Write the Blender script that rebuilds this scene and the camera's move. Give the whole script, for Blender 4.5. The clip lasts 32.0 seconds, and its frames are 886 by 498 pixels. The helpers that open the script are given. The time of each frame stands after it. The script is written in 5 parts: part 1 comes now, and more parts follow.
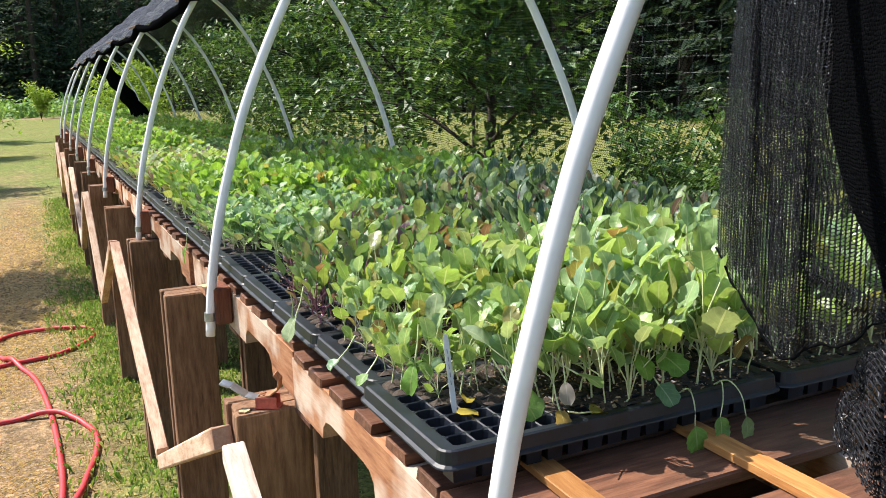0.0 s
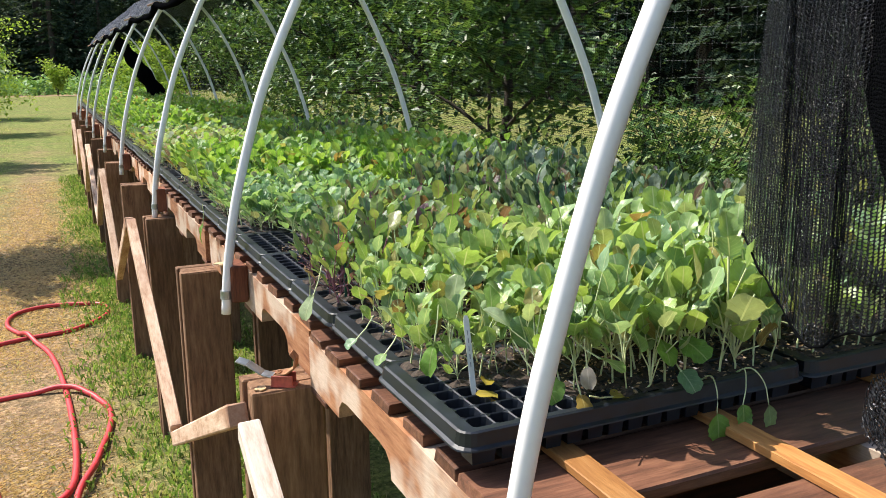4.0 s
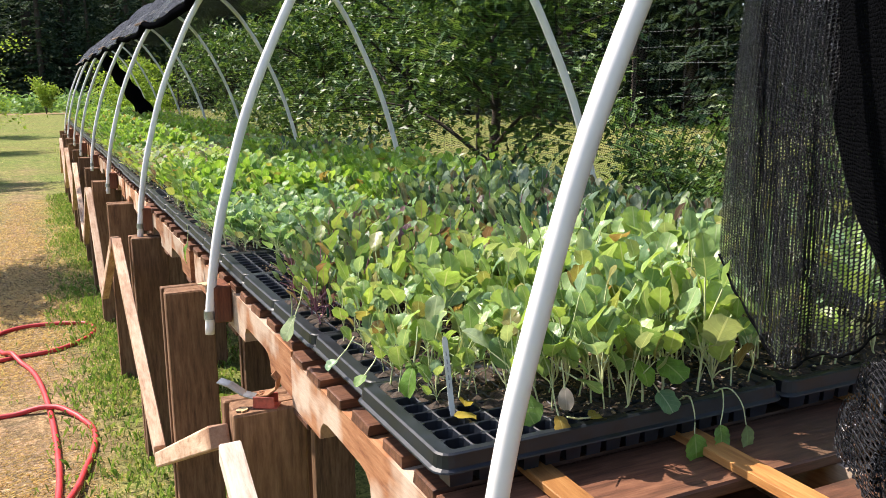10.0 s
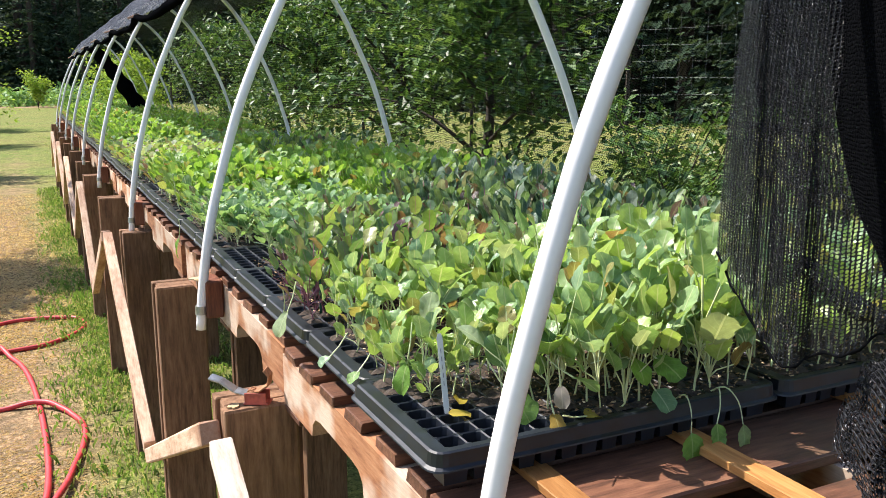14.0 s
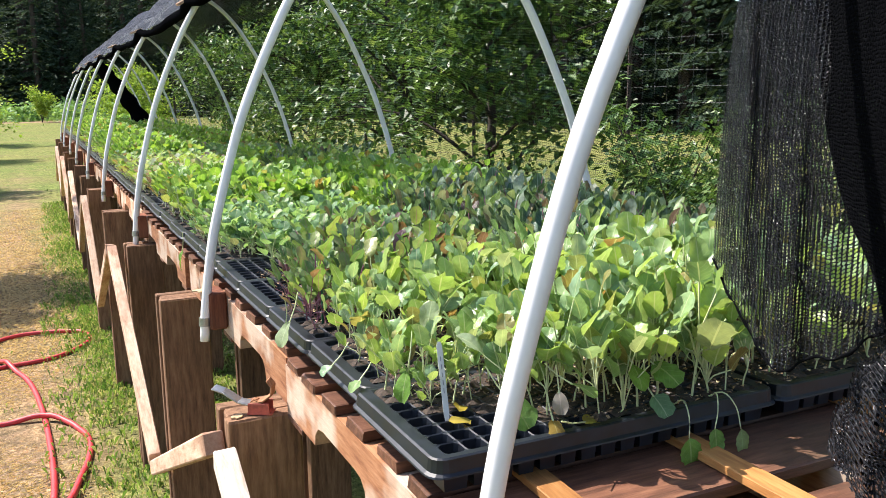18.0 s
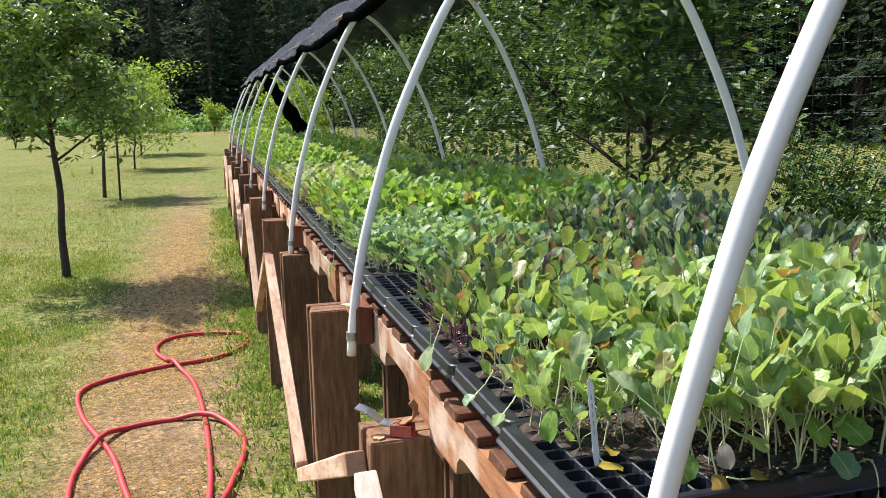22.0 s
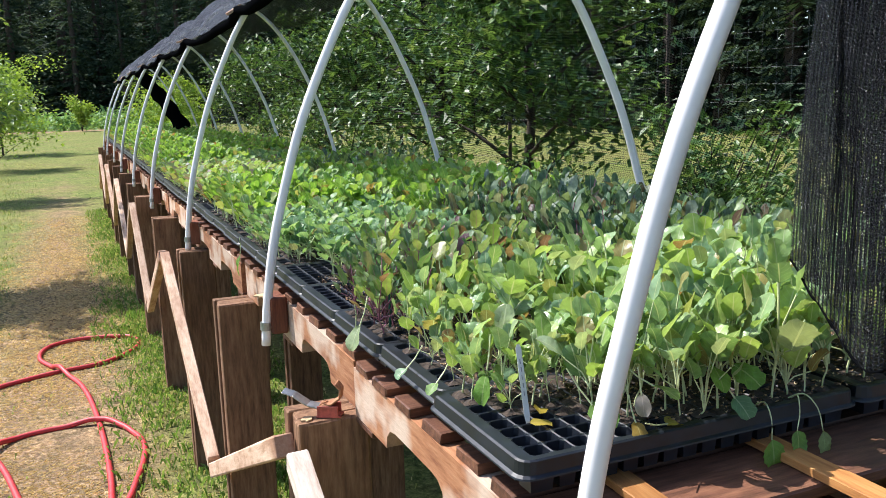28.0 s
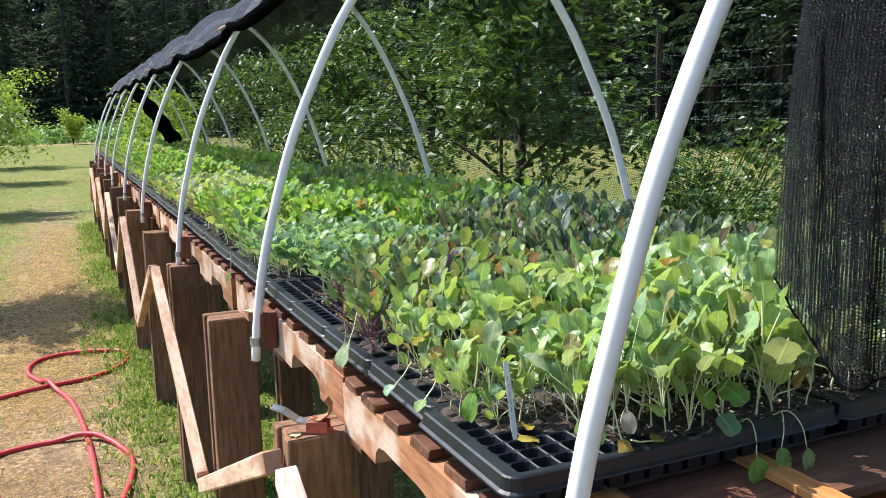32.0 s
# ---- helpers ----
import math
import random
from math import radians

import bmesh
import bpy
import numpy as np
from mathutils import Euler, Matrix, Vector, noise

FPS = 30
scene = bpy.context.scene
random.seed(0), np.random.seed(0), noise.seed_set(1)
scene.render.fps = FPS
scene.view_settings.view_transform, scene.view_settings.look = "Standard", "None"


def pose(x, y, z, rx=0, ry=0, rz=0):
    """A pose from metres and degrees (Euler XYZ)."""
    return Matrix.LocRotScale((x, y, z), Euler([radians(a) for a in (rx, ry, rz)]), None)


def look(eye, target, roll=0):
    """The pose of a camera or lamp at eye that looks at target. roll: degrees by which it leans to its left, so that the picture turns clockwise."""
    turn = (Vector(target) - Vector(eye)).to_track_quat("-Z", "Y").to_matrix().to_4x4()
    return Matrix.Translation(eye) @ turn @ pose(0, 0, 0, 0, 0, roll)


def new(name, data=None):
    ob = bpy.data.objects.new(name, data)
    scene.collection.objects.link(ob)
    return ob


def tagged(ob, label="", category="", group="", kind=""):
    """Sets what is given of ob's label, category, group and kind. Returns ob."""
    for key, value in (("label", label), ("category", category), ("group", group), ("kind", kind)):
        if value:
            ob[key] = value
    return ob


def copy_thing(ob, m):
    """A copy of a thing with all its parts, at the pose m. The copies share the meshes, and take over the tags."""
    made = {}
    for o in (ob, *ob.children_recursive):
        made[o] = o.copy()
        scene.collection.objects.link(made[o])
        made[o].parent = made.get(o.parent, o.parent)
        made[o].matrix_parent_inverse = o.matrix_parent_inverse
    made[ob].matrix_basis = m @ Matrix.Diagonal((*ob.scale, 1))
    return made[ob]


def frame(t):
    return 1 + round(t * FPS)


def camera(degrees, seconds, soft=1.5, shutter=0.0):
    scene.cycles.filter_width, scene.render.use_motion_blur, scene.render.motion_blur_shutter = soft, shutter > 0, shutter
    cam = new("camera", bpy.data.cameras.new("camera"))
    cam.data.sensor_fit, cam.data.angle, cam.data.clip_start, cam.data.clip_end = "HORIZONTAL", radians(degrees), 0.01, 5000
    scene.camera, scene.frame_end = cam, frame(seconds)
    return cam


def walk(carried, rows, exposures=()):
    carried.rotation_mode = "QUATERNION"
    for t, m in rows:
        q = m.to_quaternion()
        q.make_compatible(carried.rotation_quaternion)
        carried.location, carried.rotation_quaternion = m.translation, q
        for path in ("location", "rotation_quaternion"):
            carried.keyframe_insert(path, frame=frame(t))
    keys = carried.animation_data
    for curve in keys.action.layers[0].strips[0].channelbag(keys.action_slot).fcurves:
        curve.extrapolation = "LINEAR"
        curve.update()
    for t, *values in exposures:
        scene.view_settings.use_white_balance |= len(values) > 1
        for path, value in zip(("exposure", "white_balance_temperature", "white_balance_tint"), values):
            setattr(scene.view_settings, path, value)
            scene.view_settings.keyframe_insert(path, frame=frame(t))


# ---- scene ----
cam = camera(55.28, 32.0, 0.85)

# The way of the camera: seconds, eye, target, roll.
PATH = [
    (0, (-0.3306, -0.7860, 1.4777), (0.4928, 0.9957, 1.0936), -1.651),
    (0.5, (-0.3363, -0.7838, 1.4758), (0.4893, 0.9956, 1.0859), -1.285),
    (1, (-0.3427, -0.7755, 1.4701), (0.4760, 1.0049, 1.0701), -0.951),
    (1.5, (-0.3469, -0.7708, 1.4715), (0.4597, 1.0147, 1.0699), -0.542),
    (2, (-0.3411, -0.7735, 1.4715), (0.4575, 1.0147, 1.0655), -0.316),
    (2.5, (-0.3390, -0.7794, 1.4727), (0.4599, 1.0081, 1.0648), -0.399),
    (3, (-0.3408, -0.7723, 1.4680), (0.4562, 1.0141, 1.0513), -0.479),
    (3.5, (-0.3391, -0.7730, 1.4702), (0.4534, 1.0145, 1.0500), -0.577),
    (5.5, (-0.3307, -0.7599, 1.4701), (0.4824, 1.0197, 1.0551), -1.410),
    (6, (-0.3251, -0.7613, 1.4717), (0.4960, 1.0132, 1.0512), -1.506),
    (6.5, (-0.3192, -0.7721, 1.4706), (0.5102, 0.9990, 1.0520), -1.483),
    (7, (-0.3165, -0.7865, 1.4715), (0.5203, 0.9829, 1.0604), -1.354),
    (7.5, (-0.3211, -0.7998, 1.4743), (0.5197, 0.9707, 1.0761), -1.172),
    (8, (-0.3261, -0.8011, 1.4701), (0.5152, 0.9710, 1.0804), -1.093),
    (8.5, (-0.3358, -0.7885, 1.4745), (0.4940, 0.9904, 1.0913), -0.711),
    (9, (-0.3372, -0.7816, 1.4756), (0.4848, 1.0019, 1.0967), -0.177),
    (9.5, (-0.3349, -0.7737, 1.4747), (0.4828, 1.0119, 1.0962), -0.284),
    (10, (-0.3264, -0.7809, 1.4760), (0.4929, 1.0038, 1.0971), -0.655),
    (10.5, (-0.3151, -0.7896, 1.4752), (0.5280, 0.9835, 1.0939), -0.780),
    (11, (-0.3191, -0.7896, 1.4723), (0.5354, 0.9780, 1.0908), -0.868),
    (11.5, (-0.3268, -0.7726, 1.4748), (0.5297, 0.9940, 1.0934), -0.681),
    (12, (-0.3359, -0.7573, 1.4723), (0.5113, 1.0132, 1.0880), -0.368),
    (12.5, (-0.3368, -0.7571, 1.4700), (0.5024, 1.0167, 1.0836), -0.061),
    (13, (-0.3295, -0.7588, 1.4707), (0.5025, 1.0181, 1.0828), 0.113),
    (13.5, (-0.3230, -0.7636, 1.4718), (0.5064, 1.0145, 1.0841), -0.034),
    (15.5, (-0.3288, -0.7750, 1.4722), (0.5238, 0.9945, 1.0954), -0.634),
    (16, (-0.3291, -0.7788, 1.4736), (0.5197, 0.9942, 1.1046), -0.642),
    (16.5, (-0.3276, -0.7795, 1.4744), (0.5150, 0.9980, 1.1130), -0.659),
    (17, (-0.3297, -0.7821, 1.4733), (0.5083, 0.9974, 1.1110), -0.556),
    (17.5, (-0.3256, -0.7824, 1.4709), (0.5026, 1.0006, 1.1036), -0.597),
    (18, (-0.3238, -0.7828, 1.4729), (0.5043, 1.0014, 1.1111), -0.783),
    (18.5, (-0.3256, -0.7705, 1.4750), (0.4986, 1.0172, 1.1215), -1.004),
    (19, (-0.3407, -0.7472, 1.4754), (0.4618, 1.0493, 1.1167), -0.928),
    (19.5, (-0.3168, -0.7418, 1.4719), (0.4674, 1.0593, 1.0964), -1.339),
    (20, (-0.2650, -0.7379, 1.4787), (0.4713, 1.0834, 1.1036), -1.287),
    (20.5, (-0.1984, -0.7088, 1.4778), (0.4224, 1.1560, 1.1074), 0.034),
    (21, (-0.1708, -0.6911, 1.4640), (0.3199, 1.2105, 1.0857), 0.653),
    (21.5, (-0.2148, -0.7069, 1.4758), (0.2386, 1.2063, 1.1098), -0.122),
    (22, (-0.3018, -0.7237, 1.4834), (0.1992, 1.1836, 1.1498), -1.143),
    (22.5, (-0.3736, -0.7395, 1.4796), (0.1929, 1.1518, 1.1598), -1.222),
    (23, (-0.3845, -0.7561, 1.4880), (0.2130, 1.1254, 1.1675), -1.510),
    (23.5, (-0.3995, -0.7734, 1.4830), (0.2046, 1.1063, 1.1639), -2.032),
    (24, (-0.4093, -0.7829, 1.4922), (0.2080, 1.0963, 1.1962), -2.406),
    (24.5, (-0.4143, -0.7767, 1.4961), (0.2239, 1.1000, 1.2305), -2.743),
    (25, (-0.4018, -0.7695, 1.4932), (0.2538, 1.0998, 1.2173), -2.375),
    (25.5, (-0.3839, -0.7748, 1.4857), (0.3136, 1.0736, 1.1743), -2.418),
    (27.5, (-0.3811, -0.7780, 1.4774), (0.3709, 1.0410, 1.1226), -1.702),
    (28, (-0.3811, -0.7697, 1.4777), (0.3761, 1.0473, 1.1242), -1.754),
    (28.5, (-0.3749, -0.7676, 1.4742), (0.3904, 1.0450, 1.1155), -1.783),
    (29, (-0.3737, -0.7703, 1.4733), (0.3964, 1.0394, 1.1100), -1.503),
    (29.5, (-0.3711, -0.7870, 1.4766), (0.4074, 1.0213, 1.1248), -1.392),
    (30, (-0.3703, -0.7980, 1.4818), (0.4172, 1.0093, 1.1447), -1.958),
    (30.5, (-0.3681, -0.8045, 1.4842), (0.4201, 1.0050, 1.1609), -2.096),
    (31, (-0.3693, -0.7954, 1.4823), (0.4193, 1.0145, 1.1623), -1.832),
    (31.5, (-0.3772, -0.7864, 1.4803), (0.4045, 1.0262, 1.1591), -1.590),
    (32, (-0.3816, -0.7806, 1.4833), (0.3974, 1.0335, 1.1631), -1.439),
]
# seconds, stops, kelvin, tint of the picture
EXPOSURES = [(0.0, 1.06, 6550, 13), (2.0, 0.87, 6600, 12), (3.5, 0.89, 6600, 11), (6.0, 0.98, 6750, 16), (9.0, 1.07, 6850, 16), (11.0, 0.98, 6800, 16), (13.0, 1.07, 6600, 14), (16.0, 1.15, 6450, 14),
             (18.0, 1.2, 6500, 15), (20.0, 1.08, 6500, 14), (21.0, 1.02, 6450, 13), (22.0, 0.92, 6550, 15), (23.0, 0.9, 6650, 16), (25.0, 0.74, 6700, 17), (28.0, 0.94, 6150, 14), (30.0, 1.0, 6150, 14), (32.0, 1.02, 6150, 14)]
walk(cam, [(t, look(e, g, r)) for t, e, g, r in PATH], EXPOSURES)

# ---------------------------------------------------------------- light
SUN_EL, SUN_AZ = radians(52), radians(-42)     # azimuth from +y towards +x
TO_SUN = Vector((math.sin(SUN_AZ) * math.cos(SUN_EL), math.cos(SUN_AZ) * math.cos(SUN_EL), math.sin(SUN_EL)))
world = bpy.data.worlds.new("sky")
scene.world = world
world.use_nodes = True
wn = world.node_tree.nodes
sky = wn.new("ShaderNodeTexSky")
sky.sky_type, sky.sun_disc, sky.sun_elevation, sky.sun_rotation = "NISHITA", False, SUN_EL, SUN_AZ
world.node_tree.links.new(sky.outputs[0], wn["Background"].inputs[0])
wn["Background"].inputs[1].default_value = 0.14
sun = new("sun", bpy.data.lights.new("sun", "SUN"))
sun.data.energy, sun.data.angle, sun.data.color = 4.6, radians(0.53), (1.0, 0.95, 0.86)
sun.matrix_world = look(TO_SUN * 50, (0, 0, 0))
scene.view_settings.exposure = 1.0

# ---------------------------------------------------------------- materials
def material(name):
    m = bpy.data.materials.new(name)
    m.use_nodes = True
    return m, m.node_tree.nodes, m.node_tree.links, m.node_tree.nodes["Principled BSDF"]


def ramp(nodes, links, fac, stops):
    r = nodes.new("ShaderNodeValToRGB")
    e = r.color_ramp.elements
    while len(e) < len(stops):
        e.new(0.5)
    for k, (p, c) in zip(e, stops):
        k.position, k.color = p, (*c, 1)
    links.new(fac, r.inputs[0])
    return r.outputs[0]


def noise_tex(nodes, links, scale, detail=4, vector=None, rough=0.6):
    n = nodes.new("ShaderNodeTexNoise")
    n.inputs["Scale"].default_value, n.inputs["Detail"].default_value, n.inputs["Roughness"].default_value = scale, detail, rough
    if vector is not None:
        links.new(vector, n.inputs["Vector"])
    return n.outputs["Fac"]


def coords(nodes, links, stretch=(1, 1, 1), kind="Object"):
    tc, mp = nodes.new("ShaderNodeTexCoord"), nodes.new("ShaderNodeMapping")
    mp.inputs["Scale"].default_value = stretch
    links.new(tc.outputs[kind], mp.inputs[0])
    return mp.outputs[0]


def mix(nodes, links, fac, a, b, blend="MIX"):
    n = nodes.new("ShaderNodeMixRGB")
    n.blend_type = blend
    for v, s in ((fac, n.inputs[0]), (a, n.inputs[1]), (b, n.inputs[2])):
        if isinstance(v, (int, float)):
            s.default_value = v
        elif isinstance(v, tuple):
            s.default_value = (*v, 1)
        else:
            links.new(v, s)
    return n.outputs[0]


def math_node(nodes, links, op, a, b=0.0):
    n = nodes.new("ShaderNodeMath")
    n.operation = op
    for v, s in ((a, n.inputs[0]), (b, n.inputs[1])):
        if isinstance(v, (int, float)):
            s.default_value = v
        else:
            links.new(v, s)
    return n.outputs[0]


def bump(nodes, links, height, strength, distance, bsdf):
    b = nodes.new("ShaderNodeBump")
    b.inputs["Strength"].default_value, b.inputs["Distance"].default_value = strength, distance
    links.new(height, b.inputs["Height"])
    links.new(b.outputs[0], bsdf.inputs["Normal"])


def anyrandom(nodes, links):
    """One random number for a piece, from its object and its island."""
    a = nodes.new("ShaderNodeObjectInfo").outputs["Random"]
    b = nodes.new("ShaderNodeNewGeometry").outputs["Random Per Island"]
    return math_node(nodes, links, "FRACT", math_node(nodes, links, "ADD", a, b))


def wood(name, light, mid, dark, stretch, rough=0.75, stain=0.5, grey=(0.22, 0.19, 0.16), edge=(0.48, 0.68)):
    m, n, l, b = material(name)
    oi = n.new("ShaderNodeObjectInfo")
    tc, mp = n.new("ShaderNodeTexCoord"), n.new("ShaderNodeMapping")
    mp.inputs["Scale"].default_value = stretch
    off = n.new("ShaderNodeCombineXYZ")
    for i in range(3):
        l.new(math_node(n, l, "MULTIPLY", oi.outputs["Random"], 37.0 * (i + 1)), off.inputs[i])
    l.new(tc.outputs["Object"], mp.inputs[0])
    l.new(off.outputs[0], mp.inputs["Location"])
    v = mp.outputs[0]
    grain = noise_tex(n, l, 14, 6, v, 0.65)
    fine = noise_tex(n, l, 70, 3, v, 0.7)
    blot = noise_tex(n, l, 3.0, 4, coords(n, l), 0.6)
    col = ramp(n, l, grain, [(0.28, dark), (0.5, mid), (0.72, light)])
    col = mix(n, l, math_node(n, l, "MULTIPLY", ramp(n, l, blot, [(edge[0], (0, 0, 0)), (edge[1], (1, 1, 1))]), stain), col, grey, "MIX")
    col = mix(n, l, 0.35, col, ramp(n, l, fine, [(0.3, (0.35, 0.35, 0.35)), (0.7, (1, 1, 1))]), "MULTIPLY")
    hs = n.new("ShaderNodeHueSaturation")
    l.new(math_node(n, l, "ADD", math_node(n, l, "MULTIPLY", oi.outputs["Random"], 0.5), 0.75), hs.inputs["Value"])
    l.new(col, hs.inputs["Color"])
    l.new(hs.outputs[0], b.inputs["Base Color"])
    b.inputs["Roughness"].default_value = rough
    b.inputs["Specular IOR Level"].default_value = 0.25
    bump(n, l, grain, 0.5, 0.002, b)
    return m


POST_WOOD = wood("post_wood", (0.30, 0.175, 0.10), (0.205, 0.11, 0.06), (0.08, 0.038, 0.022), (5, 5, 0.6), 0.8, 0.55, (0.115, 0.066, 0.04))
STRINGER_WOOD = wood("pallet_stringer_wood", (0.52, 0.28, 0.15), (0.38, 0.17, 0.08), (0.19, 0.07, 0.035), (6, 0.7, 6), 0.8, 0.9, (0.62, 0.49, 0.38), (0.48, 0.56))
DECK_WOOD = wood("pallet_deck_wood", (0.23, 0.108, 0.062), (0.14, 0.062, 0.037), (0.055, 0.026, 0.017), (0.7, 6, 6), 0.55, 0.7, (0.095, 0.07, 0.045))
BRACE_WOOD = wood("brace_wood", (0.74, 0.57, 0.43), (0.62, 0.43, 0.30), (0.34, 0.18, 0.10), (4, 4, 0.8), 0.7, 0.8, (0.33, 0.17, 0.10), (0.50, 0.60))
# fresh brace wood again, whitened in colour for the sun glare on the nearest board
SUNLIT_BRACE_WOOD = wood("sunlit_fresh_wood", (0.86, 0.77, 0.67), (0.78, 0.66, 0.55), (0.55, 0.38, 0.27), (4, 4, 0.8), 0.7, 0.3, (0.55, 0.4, 0.3), (0.58, 0.7))
LATH_WOOD = wood("lath_wood", (0.52, 0.26, 0.09), (0.43, 0.195, 0.06), (0.29, 0.115, 0.035), (7, 0.6, 7), 0.6, 0.15, (0.4, 0.2, 0.08))
BLOCK_WOOD = wood("block_wood", (0.3, 0.11, 0.055), (0.21, 0.07, 0.035), (0.11, 0.036, 0.02), (6, 6, 0.8), 0.75, 0.3, (0.2, 0.12, 0.08))


def plain(name, color, rough=0.5, metal=0.0, var=0.15, scale=30.0, relief=0.0):
    m, n, l, b = material(name)
    f = noise_tex(n, l, scale, 5, coords(n, l))
    lo = tuple(c * (1 - var) for c in color)
    hi = tuple(min(1, c * (1 + var)) for c in color)
    l.new(ramp(n, l, f, [(0.3, lo), (0.7, hi)]), b.inputs["Base Color"])
    l.new(math_node(n, l, "ADD", math_node(n, l, "MULTIPLY", f, 0.25), rough - 0.12), b.inputs["Roughness"])
    b.inputs["Metallic"].default_value = metal
    if relief:
        bump(n, l, f, 0.6, relief, b)
    return m


PVC = plain("white_pvc", (0.80, 0.775, 0.765), 0.34, 0, 0.05, 18)
TRAY_BLACK = plain("black_tray_plastic", (0.008, 0.011, 0.017), 0.42, 0, 0.5, 40)
GALV = plain("galvanised_steel", (0.42, 0.43, 0.44), 0.42, 0.9, 0.3, 60)
HOSE_RED = plain("red_hose_rubber", (0.50, 0.035, 0.04), 0.5, 0, 0.2, 20)
CLAMP_RED = plain("rusty_red_paint", (0.36, 0.07, 0.045), 0.6, 0, 0.55, 60)
RUST = plain("rust", (0.33, 0.15, 0.07), 0.85, 0.1, 0.45, 90, 0.0006)
LABEL_WHITE = plain("white_label_plastic", (0.58, 0.58, 0.54), 0.45, 0, 0.08, 40)
INK = plain("grey_ink", (0.25, 0.25, 0.27), 0.7)
FENCE_WIRE = plain("fence_wire", (0.17, 0.18, 0.17), 0.55, 0.5, 0.2, 40)
TPOST_GREEN = plain("dark_steel_post", (0.02, 0.024, 0.02), 0.6, 0.1, 0.3, 40)
TIE_GREEN = plain("green_plastic_tie", (0.01, 0.11, 0.07), 0.5)
BARK = plain("bark", (0.05, 0.038, 0.028), 0.9, 0, 0.5, 25, 0.01)
SOIL = plain("potting_soil", (0.045, 0.031, 0.022), 0.95, 0, 0.8, 160, 0.004)
PERLITE = plain("pale_debris", (0.46, 0.32, 0.17), 0.8, 0, 0.3, 200)


def flake_material():
    """Husks, bark and coir bits of many browns."""
    m, n, l, b = material("soil_flakes")
    col = ramp(n, l, anyrandom(n, l), [(0.0, (0.06, 0.035, 0.02)), (0.35, (0.16, 0.09, 0.045)), (0.6, (0.30, 0.18, 0.09)), (0.85, (0.5, 0.34, 0.18)), (1.0, (0.62, 0.5, 0.34))])
    l.new(col, b.inputs["Base Color"])
    b.inputs["Roughness"].default_value = 0.85
    return m


FLAKES = flake_material()


def leaf_material(name, stops, vein=(0.3, 0.38, 0.16), trans=0.45, rough=0.55, hole=0.0, scale=22.0, spec=0.3, pleat=0.0):
    """stops: colours over the random number of a leaf."""
    m, n, l, b = material(name)
    rnd = anyrandom(n, l)
    col = ramp(n, l, rnd, stops)
    f = noise_tex(n, l, scale, 4, coords(n, l))
    col = mix(n, l, 0.55, col, ramp(n, l, f, [(0.34, (0.52, 0.52, 0.48)), (0.66, (1.28, 1.28, 1.16))]), "MULTIPLY")
    uv = n.new("ShaderNodeUVMap")
    sep = n.new("ShaderNodeSeparateXYZ")
    l.new(uv.outputs[0], sep.inputs[0])
    mid = math_node(n, l, "ABSOLUTE", math_node(n, l, "SUBTRACT", sep.outputs[0], 0.5))
    rib = math_node(n, l, "LESS_THAN", mid, 0.03)
    side = math_node(n, l, "LESS_THAN", math_node(n, l, "FRACT", math_node(n, l, "MULTIPLY", math_node(n, l, "ADD", sep.outputs[1], math_node(n, l, "MULTIPLY", mid, -0.7)), 5.0)), 0.11)
    veins = math_node(n, l, "MAXIMUM", math_node(n, l, "MULTIPLY", rib, 0.75), math_node(n, l, "MULTIPLY", side, 0.2))
    col = mix(n, l, veins, col, vein)
    l.new(col, b.inputs["Base Color"])
    b.inputs["Roughness"].default_value = rough
    b.inputs["Specular IOR Level"].default_value = spec
    tr = n.new("ShaderNodeBsdfTranslucent")
    l.new(mix(n, l, 1.0, col, (1.18, 1.1, 0.64), "MULTIPLY"), tr.inputs[0])
    ms = n.new("ShaderNodeMixShader")
    ms.inputs[0].default_value = trans
    l.new(b.outputs[0], ms.inputs[1])
    l.new(tr.outputs[0], ms.inputs[2])
    l.new(ms.outputs[0], n["Material Output"].inputs[0])
    if pleat:
        f = math_node(n, l, "SUBTRACT", f, math_node(n, l, "MULTIPLY", veins, pleat))
    bump(n, l, f, 0.8 if pleat else 0.25, 0.005 if pleat else 0.002, b)
    return m


LEAF_CABBAGE = leaf_material("cabbage_leaf", [(0.0, (0.16, 0.29, 0.13)), (0.15, (0.31, 0.48, 0.11)), (0.30, (0.21, 0.36, 0.21)), (0.45, (0.38, 0.54, 0.12)), (0.58, (0.27, 0.42, 0.26)), (0.72, (0.32, 0.47, 0.12)), (0.82, (0.38, 0.49, 0.29)), (0.90, (0.30, 0.36, 0.12)), (0.96, (0.33, 0.28, 0.10)), (1.0, (0.32, 0.19, 0.08))], (0.52, 0.60, 0.34), 0.40, 0.36, 0, 40, 0.55, 0.6)
LEAF_KALE = leaf_material("dark_kale_leaf", [(0.0, (0.05, 0.11, 0.055)), (0.25, (0.10, 0.19, 0.075)), (0.5, (0.11, 0.19, 0.13)), (0.7, (0.19, 0.29, 0.075)), (0.86, (0.24, 0.32, 0.25)), (0.94, (0.19, 0.15, 0.08)), (1.0, (0.11, 0.07, 0.09))], (0.26, 0.34, 0.25), 0.36, 0.42, 0, 55, 0.5, 0.5)
